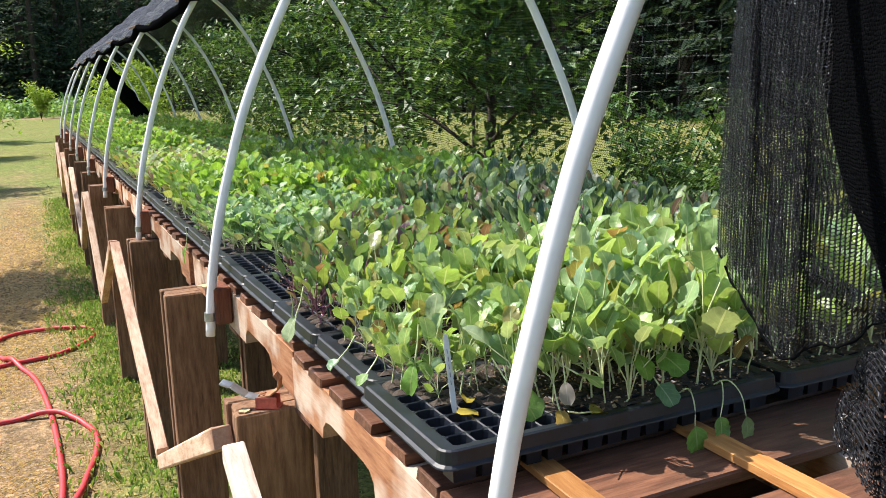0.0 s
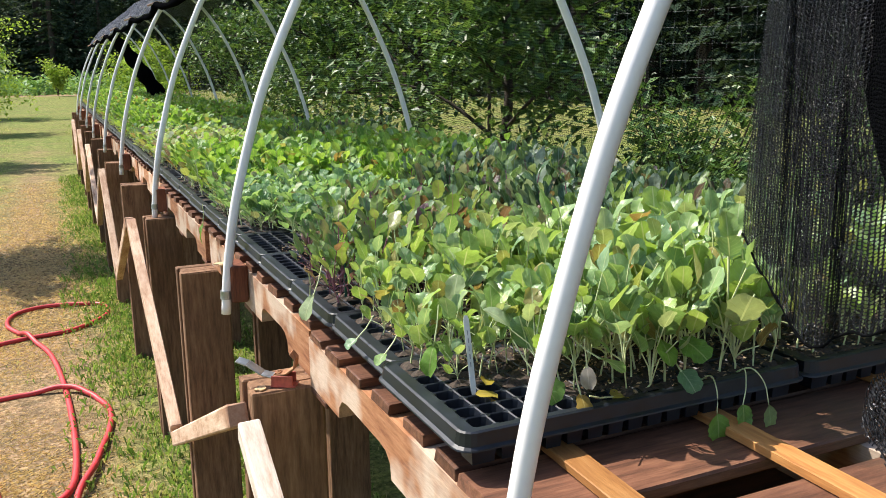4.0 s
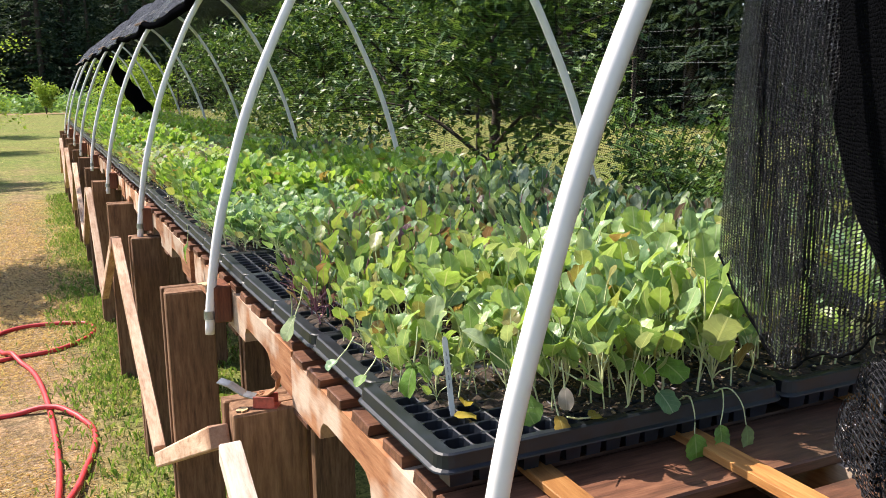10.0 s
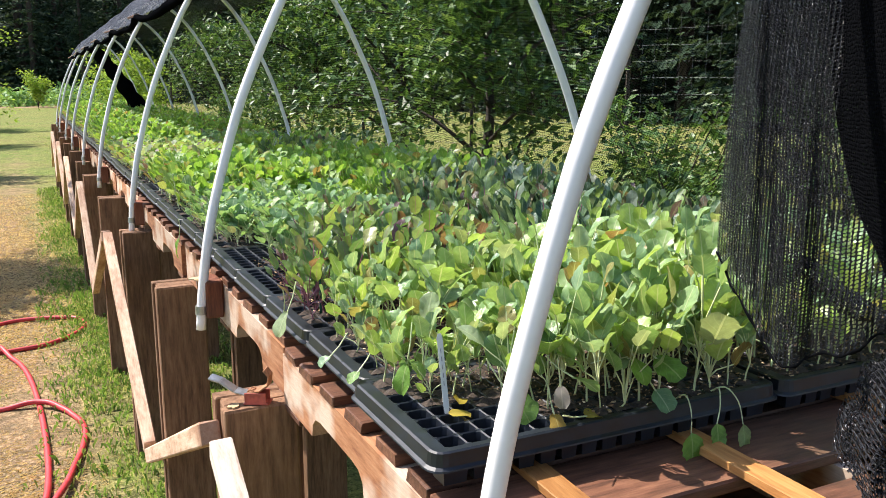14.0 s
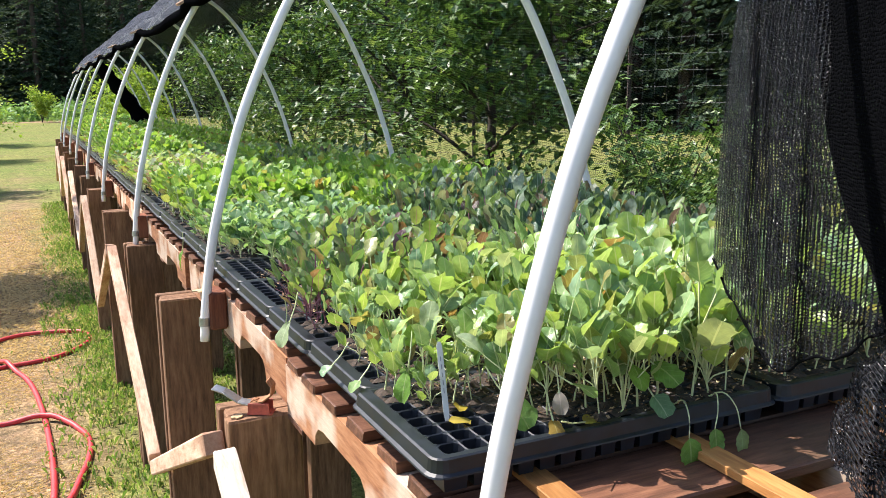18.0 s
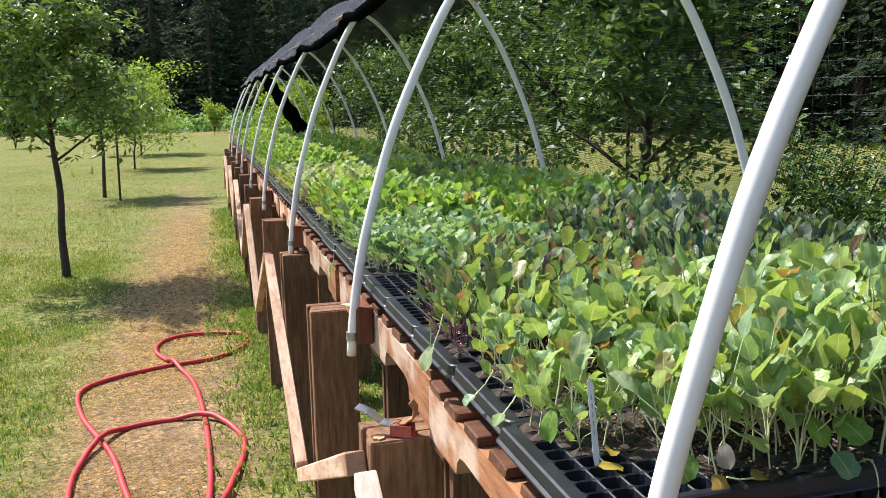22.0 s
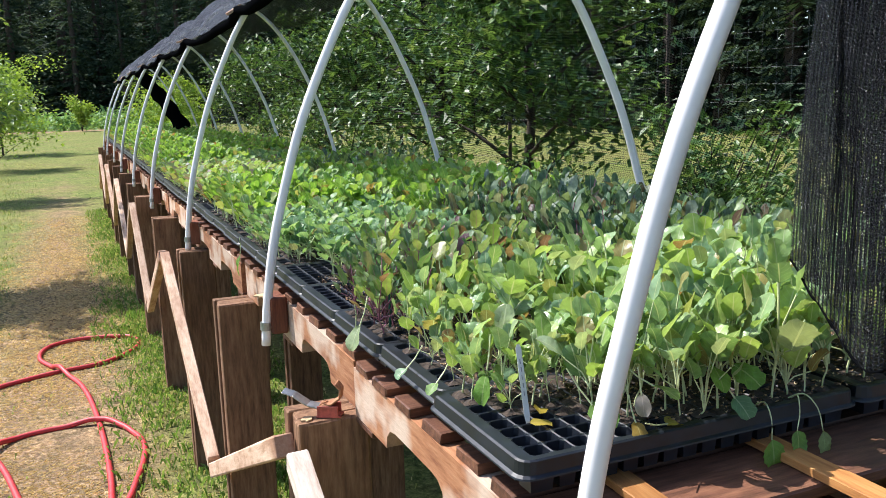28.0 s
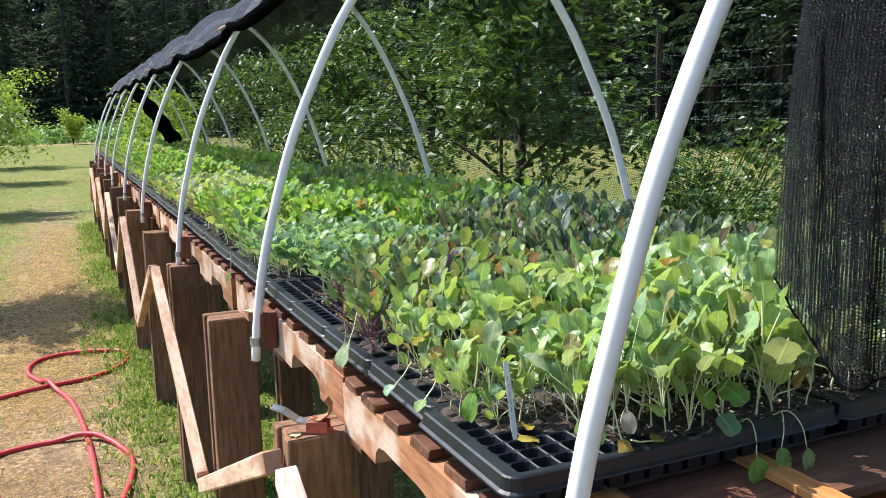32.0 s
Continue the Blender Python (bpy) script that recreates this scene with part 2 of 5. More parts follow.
LEAF_RED = leaf_material("red_kale_leaf", [(0.0, (0.10, 0.20, 0.08)), (0.3, (0.21, 0.35, 0.08)), (0.5, (0.15, 0.25, 0.16)), (0.7, (0.28, 0.39, 0.10)), (0.84, (0.20, 0.24, 0.12)), (0.93, (0.25, 0.16, 0.08)), (1.0, (0.13, 0.07, 0.09))], (0.26, 0.18, 0.17), 0.38, 0.42, 0, 55, 0.45, 0.5)
LEAF_BRIGHT = leaf_material("bright_seedling_leaf", [(0.0, (0.12, 0.27, 0.05)), (0.3, (0.25, 0.45, 0.07)), (0.5, (0.17, 0.33, 0.10)), (0.7, (0.36, 0.55, 0.09)), (0.84, (0.25, 0.41, 0.18)), (0.95, (0.33, 0.38, 0.13)), (1.0, (0.28, 0.16, 0.07))], (0.40, 0.52, 0.18), 0.43, 0.45, 0, 55, 0.4, 0.5)
LEAF_GREY = leaf_material("grey_green_leaf", [(0.0, (0.16, 0.30, 0.14)), (0.35, (0.24, 0.41, 0.20)), (0.6, (0.20, 0.37, 0.12)), (0.85, (0.30, 0.47, 0.22)), (1.0, (0.27, 0.24, 0.14))], (0.4, 0.5, 0.3), 0.42, 0.45, 0, 30, 0.4, 0.4)
LEAF_MIXED = leaf_material("mixed_lettuce_leaf", [(0.0, (0.20, 0.36, 0.08)), (0.28, (0.33, 0.50, 0.11)), (0.44, (0.36, 0.44, 0.28)), (0.6, (0.28, 0.45, 0.12)), (0.74, (0.34, 0.30, 0.12)), (0.82, (0.20, 0.12, 0.12)), (0.9, (0.40, 0.41, 0.38)), (1.0, (0.28, 0.46, 0.10))], (0.4, 0.46, 0.22), 0.42)
LEAF_YELLOW = leaf_material("yellowed_leaf", [(0.0, (0.5, 0.36, 0.04)), (0.6, (0.48, 0.4, 0.08)), (1.0, (0.4, 0.22, 0.06))], (0.5, 0.42, 0.15))
LEAF_DRY = leaf_material("withered_leaf", [(0.0, (0.38, 0.34, 0.30)), (1.0, (0.46, 0.43, 0.36))], (0.5, 0.45, 0.38))
STEM_GREEN = plain("pale_green_stem", (0.52, 0.57, 0.30), 0.5, 0, 0.3, 60)
STEM_PURPLE = plain("purple_stem", (0.22, 0.08, 0.12), 0.5, 0, 0.4, 60)
TREE_LEAF = leaf_material("fruit_tree_leaf", [(0.0, (0.075, 0.15, 0.035)), (0.5, (0.135, 0.245, 0.055)), (0.85, (0.22, 0.34, 0.08)), (1.0, (0.33, 0.41, 0.13))], (0.12, 0.2, 0.06), 0.33, 0.42, 0, 8, 0.5)
APPLE_LEAF = leaf_material("apple_tree_leaf", [(0.0, (0.042, 0.095, 0.028)), (0.5, (0.085, 0.175, 0.048)), (0.85, (0.15, 0.26, 0.075)), (1.0, (0.27, 0.36, 0.15))], (0.12, 0.2, 0.06), 0.32, 0.42, 0, 8, 0.4)
YOUNG_LEAF = leaf_material("young_tree_leaf", [(0.0, (0.176, 0.311, 0.047)), (0.5, (0.270, 0.419, 0.061)), (1.0, (0.365, 0.486, 0.095))], (0.25, 0.33, 0.08), 0.45, 0.5, 0, 8)
CONIFER_LEAF = leaf_material("conifer_foliage", [(0.0, (0.022, 0.042, 0.028)), (0.6, (0.042, 0.075, 0.045)), (1.0, (0.075, 0.115, 0.065))], (0.05, 0.08, 0.045), 0.25, 0.75, 0, 2, 0.15)
FIELD_LEAF = leaf_material("vegetable_leaf", [(0.0, (0.140, 0.280, 0.084)), (0.5, (0.196, 0.378, 0.126)), (1.0, (0.280, 0.448, 0.140))], (0.2, 0.3, 0.15), 0.35, 0.5, 0, 4)
GRASS_BLADE = leaf_material("grass_blade", [(0.0, (0.12, 0.2, 0.045)), (0.4, (0.21, 0.31, 0.08)), (0.65, (0.34, 0.37, 0.15)), (1.0, (0.58, 0.48, 0.30))], (0.16, 0.24, 0.07), 0.45, 0.6, 0, 30)
TUFT_BLADE = leaf_material("tuft_grass_blade", [(0.0, (0.09, 0.19, 0.04)), (0.45, (0.18, 0.31, 0.07)), (0.8, (0.30, 0.39, 0.13)), (1.0, (0.50, 0.44, 0.25))], (0.14, 0.24, 0.06), 0.45, 0.5, 0, 30)
STRAW_BLADE = leaf_material("dry_straw", [(0.0, (0.55, 0.42, 0.26)), (0.6, (0.72, 0.58, 0.40)), (1.0, (0.44, 0.31, 0.18))], (0.55, 0.42, 0.26), 0.4, 0.7, 0, 30)


def shade_material(name, pitch, open_, rough, ribs=0.0, sparkle=1.0, spec=0.5, relief=0.5):
    """Black knitted shade cloth: a net of dark glossy threads with open holes, drawn along the cloth in metres."""
    m, n, l, b = material(name)
    uv = n.new("ShaderNodeUVMap")
    wob = n.new("ShaderNodeTexNoise")
    wob.inputs["Scale"].default_value = 55
    l.new(uv.outputs[0], wob.inputs["Vector"])
    off = n.new("ShaderNodeVectorMath")
    off.operation = "SCALE"
    off.inputs["Scale"].default_value = 0.0075
    l.new(wob.outputs["Color"], off.inputs[0])
    add = n.new("ShaderNodeVectorMath")
    l.new(uv.outputs[0], add.inputs[0])
    l.new(off.outputs[0], add.inputs[1])
    sep = n.new("ShaderNodeSeparateXYZ")
    l.new(add.outputs[0], sep.inputs[0])
    fv = math_node(n, l, "MULTIPLY", sep.outputs[1], 1 / (pitch * 0.84))
    row = math_node(n, l, "MULTIPLY", math_node(n, l, "MODULO", math_node(n, l, "FLOOR", fv), 2.0), 0.5)
    fu = math_node(n, l, "ADD", math_node(n, l, "MULTIPLY", sep.outputs[0], 1 / pitch), row)
    cu = math_node(n, l, "ABSOLUTE", math_node(n, l, "SUBTRACT", math_node(n, l, "FRACT", fu), 0.5))
    cv = math_node(n, l, "ABSOLUTE", math_node(n, l, "SUBTRACT", math_node(n, l, "FRACT", fv), 0.5))
    d = math_node(n, l, "ADD", math_node(n, l, "POWER", math_node(n, l, "MULTIPLY", cu, 2.0), 2.0), math_node(n, l, "POWER", math_node(n, l, "MULTIPLY", cv, 1.8), 2.0))
    rib = math_node(n, l, "LESS_THAN", math_node(n, l, "MODULO", math_node(n, l, "FLOOR", math_node(n, l, "ADD", fu, 600.0)), 3.0), 0.5)
    size = math_node(n, l, "SUBTRACT", open_, math_node(n, l, "MULTIPLY", rib, open_ * ribs))
    hole = math_node(n, l, "LESS_THAN", d, size)
    b.inputs["Base Color"].default_value = (0.0028, 0.003, 0.0036, 1)
    b.inputs["Roughness"].default_value = rough
    glint = n.new("ShaderNodeTexNoise")
    glint.inputs["Scale"].default_value, glint.inputs["Detail"].default_value = 240, 2
    l.new(uv.outputs[0], glint.inputs["Vector"])
    shiny = math_node(n, l, "GREATER_THAN", glint.outputs["Fac"], 0.6)
    l.new(math_node(n, l, "MULTIPLY", shiny, spec), b.inputs["Specular IOR Level"])
    bump(n, l, math_node(n, l, "ADD", math_node(n, l, "MULTIPLY", d, relief), math_node(n, l, "MULTIPLY", glint.outputs["Fac"], sparkle)), 1.0, 0.006, b)
    tr = n.new("ShaderNodeBsdfTransparent")
    ms = n.new("ShaderNodeMixShader")
    l.new(hole, ms.inputs[0])
    l.new(b.outputs[0], ms.inputs[1])
    l.new(tr.outputs[0], ms.inputs[2])
    l.new(ms.outputs[0], n["Material Output"].inputs[0])
    return m


SHADE = shade_material("black_shade_cloth", 0.0095, 0.84, 0.8, 0.0, 0.4, 0.0)
SHADE_THICK = shade_material("black_shade_cloth_doubled", 0.0045, 0.02, 0.9, 0.5, 0.5, 0.02, 0.10)


def weave_material(name, rib, row, open_u, open_v, rough, spec, base=(0.008, 0.009, 0.011), glint_size=260):
    """Knitted shade cloth seen close: standing ribs of chain stitch, thin cross threads and open, uneven holes; sizes in metres."""
    m, n, l, b = material(name)
    uv = n.new("ShaderNodeUVMap")
    sep = n.new("ShaderNodeSeparateXYZ")
    l.new(uv.outputs[0], sep.inputs[0])
    wob = noise_tex(n, l, 38, 3, uv.outputs[0])
    wob2 = noise_tex(n, l, 130, 2, uv.outputs[0])
    loose = noise_tex(n, l, 9, 3, uv.outputs[0])
    fu = math_node(n, l, "ADD", math_node(n, l, "MULTIPLY", sep.outputs[0], 1 / rib), math_node(n, l, "MULTIPLY", wob, 0.5))
    half = math_node(n, l, "MULTIPLY", math_node(n, l, "MODULO", math_node(n, l, "FLOOR", math_node(n, l, "ADD", fu, 400.0)), 2.0), 0.3)
    fv = math_node(n, l, "ADD", math_node(n, l, "ADD", math_node(n, l, "MULTIPLY", sep.outputs[1], 1 / row), half), math_node(n, l, "MULTIPLY", wob2, 1.3))
    a = math_node(n, l, "MULTIPLY", math_node(n, l, "ABSOLUTE", math_node(n, l, "SUBTRACT", math_node(n, l, "FRACT", fu), 0.5)), 2.0)
    c = math_node(n, l, "MULTIPLY", math_node(n, l, "ABSOLUTE", math_node(n, l, "SUBTRACT", math_node(n, l, "FRACT", fv), 0.5)), 2.0)
    slack = math_node(n, l, "ADD", math_node(n, l, "MULTIPLY", loose, 0.7), 0.6)
    d = math_node(n, l, "ADD", math_node(n, l, "POWER", math_node(n, l, "MULTIPLY", a, 1 / open_u), 3.0), math_node(n, l, "POWER", math_node(n, l, "MULTIPLY", c, 1 / open_v), 3.0))
    hole = math_node(n, l, "LESS_THAN", d, slack)
    b.inputs["Base Color"].default_value = (*base, 1)
    b.inputs["Roughness"].default_value = rough
    glint = noise_tex(n, l, glint_size, 2, uv.outputs[0])
    shiny = math_node(n, l, "GREATER_THAN", glint, 0.57)
    l.new(math_node(n, l, "ADD", math_node(n, l, "MULTIPLY", shiny, spec), 0.01), b.inputs["Specular IOR Level"])
    bump(n, l, math_node(n, l, "ADD", math_node(n, l, "MULTIPLY", d, 0.12), math_node(n, l, "MULTIPLY", glint, 1.4)), 1.0, 0.005, b)
    tr = n.new("ShaderNodeBsdfTransparent")
    ms = n.new("ShaderNodeMixShader")
    l.new(hole, ms.inputs[0])
    l.new(b.outputs[0], ms.inputs[1])
    l.new(tr.outputs[0], ms.inputs[2])
    l.new(ms.outputs[0], n["Material Output"].inputs[0])
    return m


SHADE_NEAR = weave_material("black_shade_cloth_hanging", 0.0082, 0.0038, 0.66, 0.76, 0.24, 1.3, base=(0.013, 0.014, 0.0165), glint_size=380)
SHADE_INNER = weave_material("black_shade_cloth_inner_fold", 0.0078, 0.0036, 0.64, 0.74, 0.24, 1.2, base=(0.013, 0.014, 0.0165), glint_size=380)
# black cloth too; the blue-grey base paints in the sheen of sunlit threads
SHADE_ROOF = weave_material("sunlit_sheen_shade_cloth_doubled", 0.0100, 0.0062, 0.62, 0.56, 0.5, 0.5, (0.105, 0.116, 0.145), 160)
SHADE_TUFT = weave_material("black_shade_cloth_bunched", 0.0085, 0.0062, 0.60, 0.62, 0.28, 1.2, (0.024, 0.025, 0.029), 220)


def ground_material():
    """Lawn with a worn strip of dry straw along the bench."""
    m, n, l, b = material("lawn_ground")
    v = coords(n, l)
    sep = n.new("ShaderNodeSeparateXYZ")
    l.new(v, sep.inputs[0])
    big = noise_tex(n, l, 0.55, 5, v, 0.6)
    mid = noise_tex(n, l, 3.2, 6, v, 0.65)
    fine = noise_tex(n, l, 45, 5, v, 0.75)
    blade = noise_tex(n, l, 160, 3, v, 0.8)
    green = ramp(n, l, fine, [(0.37, (0.085, 0.13, 0.03)), (0.52, (0.18, 0.225, 0.06)), (0.67, (0.31, 0.30, 0.115))])
    straw = ramp(n, l, fine, [(0.37, (0.15, 0.095, 0.06)), (0.52, (0.335, 0.222, 0.138)), (0.67, (0.52, 0.39, 0.26))])
    # the worn strip: distance from its middle line
    x0 = math_node(n, l, "ADD", sep.outputs[0], 0.62)
    x1 = math_node(n, l, "ADD", x0, math_node(n, l, "MULTIPLY", sep.outputs[1], 0.012))
    dist = math_node(n, l, "ABSOLUTE", x1)
    worn = math_node(n, l, "SUBTRACT", 0.92, math_node(n, l, "MULTIPLY", dist, 1.25))
    worn = math_node(n, l, "MAXIMUM", worn, 0.0)
    fade = math_node(n, l, "MAXIMUM", math_node(n, l, "SUBTRACT", 1.0, math_node(n, l, "MULTIPLY", math_node(n, l, "ABSOLUTE", math_node(n, l, "SUBTRACT", sep.outputs[1], 3.0)), 0.05)), 0.0)
    worn = math_node(n, l, "MULTIPLY", worn, fade)
    dry = math_node(n, l, "ADD", math_node(n, l, "MULTIPLY", worn, 0.75), math_node(n, l, "ADD", math_node(n, l, "MULTIPLY", big, 0.35), math_node(n, l, "MULTIPLY", mid, 0.7)))
    fac = ramp(n, l, dry, [(0.62, (0, 0, 0)), (0.95, (1, 1, 1))])
    col = mix(n, l, fac, green, straw)
    patchy = noise_tex(n, l, 0.28, 8, v, 0.72)
    col = mix(n, l, math_node(n, l, "MULTIPLY", ramp(n, l, patchy, [(0.42, (0, 0, 0)), (0.58, (1, 1, 1))]), 0.4), col, (0.27, 0.23, 0.09))
    clump = noise_tex(n, l, 5.5, 9, v, 0.85)
    col = mix(n, l, 0.65, col, ramp(n, l, clump, [(0.38, (0.28, 0.33, 0.24)), (0.5, (0.92, 0.92, 0.88)), (0.62, (1.5, 1.4, 1.22))]), "MULTIPLY")
    tuftlet = noise_tex(n, l, 22, 6, v, 0.8)
    col = mix(n, l, 0.55, col, ramp(n, l, tuftlet, [(0.4, (0.45, 0.48, 0.42)), (0.52, (1, 1, 1)), (0.62, (1.35, 1.3, 1.2))]), "MULTIPLY")
    mottle = noise_tex(n, l, 1.3, 7, v, 0.7)
    col = mix(n, l, math_node(n, l, "MULTIPLY", ramp(n, l, mottle, [(0.5, (0, 0, 0)), (0.58, (1, 1, 1))]), 0.28), col, (0.19, 0.13, 0.075))
    bare = math_node(n, l, "SUBTRACT", 1.0, math_node(n, l, "MULTIPLY", math_node(n, l, "ABSOLUTE", math_node(n, l, "SUBTRACT", sep.outputs[1], 60.5)), 0.33))
    bare = math_node(n, l, "MULTIPLY", math_node(n, l, "MAXIMUM", bare, 0.0), math_node(n, l, "LESS_THAN", sep.outputs[0], 8.0))
    col = mix(n, l, math_node(n, l, "MINIMUM", math_node(n, l, "MULTIPLY", bare, 1.6), 0.9), col, (0.33, 0.22, 0.14))
    col = mix(n, l, 0.5, col, ramp(n, l, blade, [(0.3, (0.5, 0.5, 0.5)), (0.7, (1.2, 1.2, 1.2))]), "MULTIPLY")
    l.new(col, b.inputs["Base Color"])
    b.inputs["Roughness"].default_value = 0.95
    b.inputs["Specular IOR Level"].default_value = 0.1
    bump(n, l, math_node(n, l, "ADD", fine, math_node(n, l, "MULTIPLY", tuftlet, 1.2)), 0.7, 0.014, b)
    return m


LAWN = ground_material()


# ---------------------------------------------------------------- mesh helpers
def part(name, bm, mat, parent=None, label="", smooth=False):
    me = bpy.data.meshes.new(name)
    bm.normal_update()
    bm.to_mesh(me)
    bm.free()
    me.materials.append(mat)
    if smooth:
        me.polygons.foreach_set("use_smooth", [True] * len(me.polygons))
    ob = new(name, me)
    ob.parent = parent
    if label:
        ob["label"] = label
    return ob


def thing(name, label, category, m=None, group="", kind=""):
    ob = new(name)
    ob.empty_display_size = 0.05
    if m is not None:
        ob.matrix_basis = m
    return tagged(ob, label, category, group, kind)


def raw(name, verts, faces, mat, parent=None, uvs=None, smooth=False, second=None, first_faces=0):
    """One mesh from arrays of corners and faces, with corner uvs where given."""
    me = bpy.data.meshes.new(name)
    me.from_pydata(verts, [], faces)
    if uvs is not None:
        lay = me.uv_layers.new(name="UVMap")
        flat = [c for f in faces for i in f for c in uvs[i]]
        lay.data.foreach_set("uv", flat)
    me.materials.append(mat)
    if second is not None:
        me.materials.append(second)
        me.polygons.foreach_set("material_index", [1 if i < first_faces else 0 for i in range(len(me.polygons))])
    if smooth:
        me.polygons.foreach_set("use_smooth", [True] * len(me.polygons))
    ob = new(name, me)
    ob.parent = parent
    return ob


def box(bm, x0, x1, y0, y1, z0, z1, bevel=0.0, m=None):
    made = bmesh.ops.create_cube(bm, size=1)
    vs = made["verts"]
    for v in vs:
        v.co = Vector((x0 if v.co.x < 0 else x1, y0 if v.co.y < 0 else y1, z0 if v.co.z < 0 else z1))
    if bevel:
        es = list({e for v in vs for e in v.link_edges})
        r = bmesh.ops.bevel(bm, geom=es, offset=bevel, segments=1, affect="EDGES")
        vs = list({v for f in r["faces"] for v in f.verts} | {v for v in vs if v.is_valid})
    if m is not None:
        bmesh.ops.transform(bm, matrix=m, verts=[v for v in vs if v.is_valid])
    return vs


def rough_edges(bm, amount, seed=0):
    r = random.Random(seed)
    for v in bm.verts:
        v.co += Vector([r.uniform(-amount, amount) for _ in range(3)])


def board(length, width, thick, seed=0, bevel=0.003, cuts=5):
    """A sawn board along z from 0, width along x, thickness along y, a little uneven."""
    bm = bmesh.new()
    box(bm, -width / 2, width / 2, -thick / 2, thick / 2, 0, length, bevel)
    r = random.Random(seed)
    rough_edges(bm, 0.0012, seed)
    return bm


def tube_mesh(points, radii, sides=8, cap=True):
    """Corners and faces of a tube along points."""
    verts, faces = [], []
    pts = [Vector(p) for p in points]
    up = Vector((0.13, 0.29, 0.95))
    for i, p in enumerate(pts):
        d = (pts[min(i + 1, len(pts) - 1)] - pts[max(i - 1, 0)]).normalized()
        a = d.cross(up)
        if a.length < 0.1:
            a = d.cross(Vector((1, 0, 0)))
        a.normalize()
        b = d.cross(a)
        r = radii[i] if isinstance(radii, (list, tuple)) else radii
        for k in range(sides):
            t = 2 * math.pi * k / sides
            verts.append(p + (a * math.cos(t) + b * math.sin(t)) * r)
    for i in range(len(pts) - 1):
        for k in range(sides):
            q = (k + 1) % sides
            faces.append((i * sides + k, i * sides + q, (i + 1) * sides + q, (i + 1) * sides + k))
    if cap:
        faces.append(tuple(range(sides - 1, -1, -1)))
        faces.append(tuple(range((len(pts) - 1) * sides, len(pts) * sides)))
    return verts, faces


def smooth_line(points, steps):
    """A Catmull-Rom line through points."""
    p = [Vector(q) for q in points]
    p = [p[0] * 2 - p[1]] + p + [p[-1] * 2 - p[-2]]
    out = []
    for i in range(1, len(p) - 2):
        for s in range(steps):
            t = s / steps
            out.append(0.5 * ((2 * p[i]) + (p[i + 1] - p[i - 1]) * t + (2 * p[i - 1] - 5 * p[i] + 4 * p[i + 1] - p[i + 2]) * t * t
                              + (3 * p[i] - p[i - 1] - 3 * p[i + 1] + p[i + 2]) * t ** 3))
    return out + [p[-2]]


# The bench runs along +y; its frame is turned a little to the left of the world's y.
BENCH = pose(0, 0, 0, 0, 0, 0.62)


def on_bench(x, y, z, rx=0, ry=0, rz=0):
    return BENCH @ pose(x, y, z, rx, ry, rz)


# ---------------------------------------------------------------- ground
def build_ground():
    n, half = 90, 300.0
    vs, fs = [], []
    for j in range(n + 1):
        for i in range(n + 1):
            u, w = 2 * i / n - 1, 2 * j / n - 1
            x, y = half * u * abs(u) ** 1.6, half * w * abs(w) ** 1.6
            near = min(1.0, math.hypot(x, y) / 6)
            z = 0.05 * near * noise.noise((x * 0.15, y * 0.15, 3.1)) + 0.012 * noise.noise((x * 1.1, y * 1.1, 0))
            vs.append((x, y, z - 0.01))
    for j in range(n):
        for i in range(n):
            a = j * (n + 1) + i
            fs.append((a, a + 1, a + n + 2, a + n + 1))
    g = raw("ground", vs, fs, LAWN, smooth=True)
    tagged(g, "mown lawn with a worn strip of dry straw-coloured grass", "lawn", kind="structure")


build_ground()


# ---------------------------------------------------------------- bench: pallets, posts, braces
Z_FOOT, Z_DECK = 0.912, 1.0203
PALLET_L, PALLET_W = 1.06, 1.04


def stringer(seed):
    """A notched pallet stringer along y, foot at z 0."""
    r = random.Random(seed)
    h, th = 0.091, 0.037
    L = PALLET_L
    prof = [(0, 0)]
    for a in (0.165, L - 0.165 - 0.235):
        prof += [(a, 0), (a + 0.004, 0.022), (a + 0.02, 0.036), (a + 0.045, 0.04), (a + 0.19, 0.04), (a + 0.215, 0.036), (a + 0.231, 0.022), (a + 0.235, 0)]
    prof += [(L, 0)]
    prof += [(L, h), (0, h)]
    bm = bmesh.new()
    a = [bm.verts.new((0, y, z + r.uniform(-0.0015, 0.0015))) for y, z in prof]
    b = [bm.verts.new((th, v.co.y, v.co.z)) for v in a]
    k = len(a)
    bm.faces.new(a[::-1])
    bm.faces.new(b)
    for i in range(k):
        bm.faces.new((a[i], a[(i + 1) % k], b[(i + 1) % k], b[i]))
    bmesh.ops.recalc_face_normals(bm, faces=bm.faces[:])
    return bm


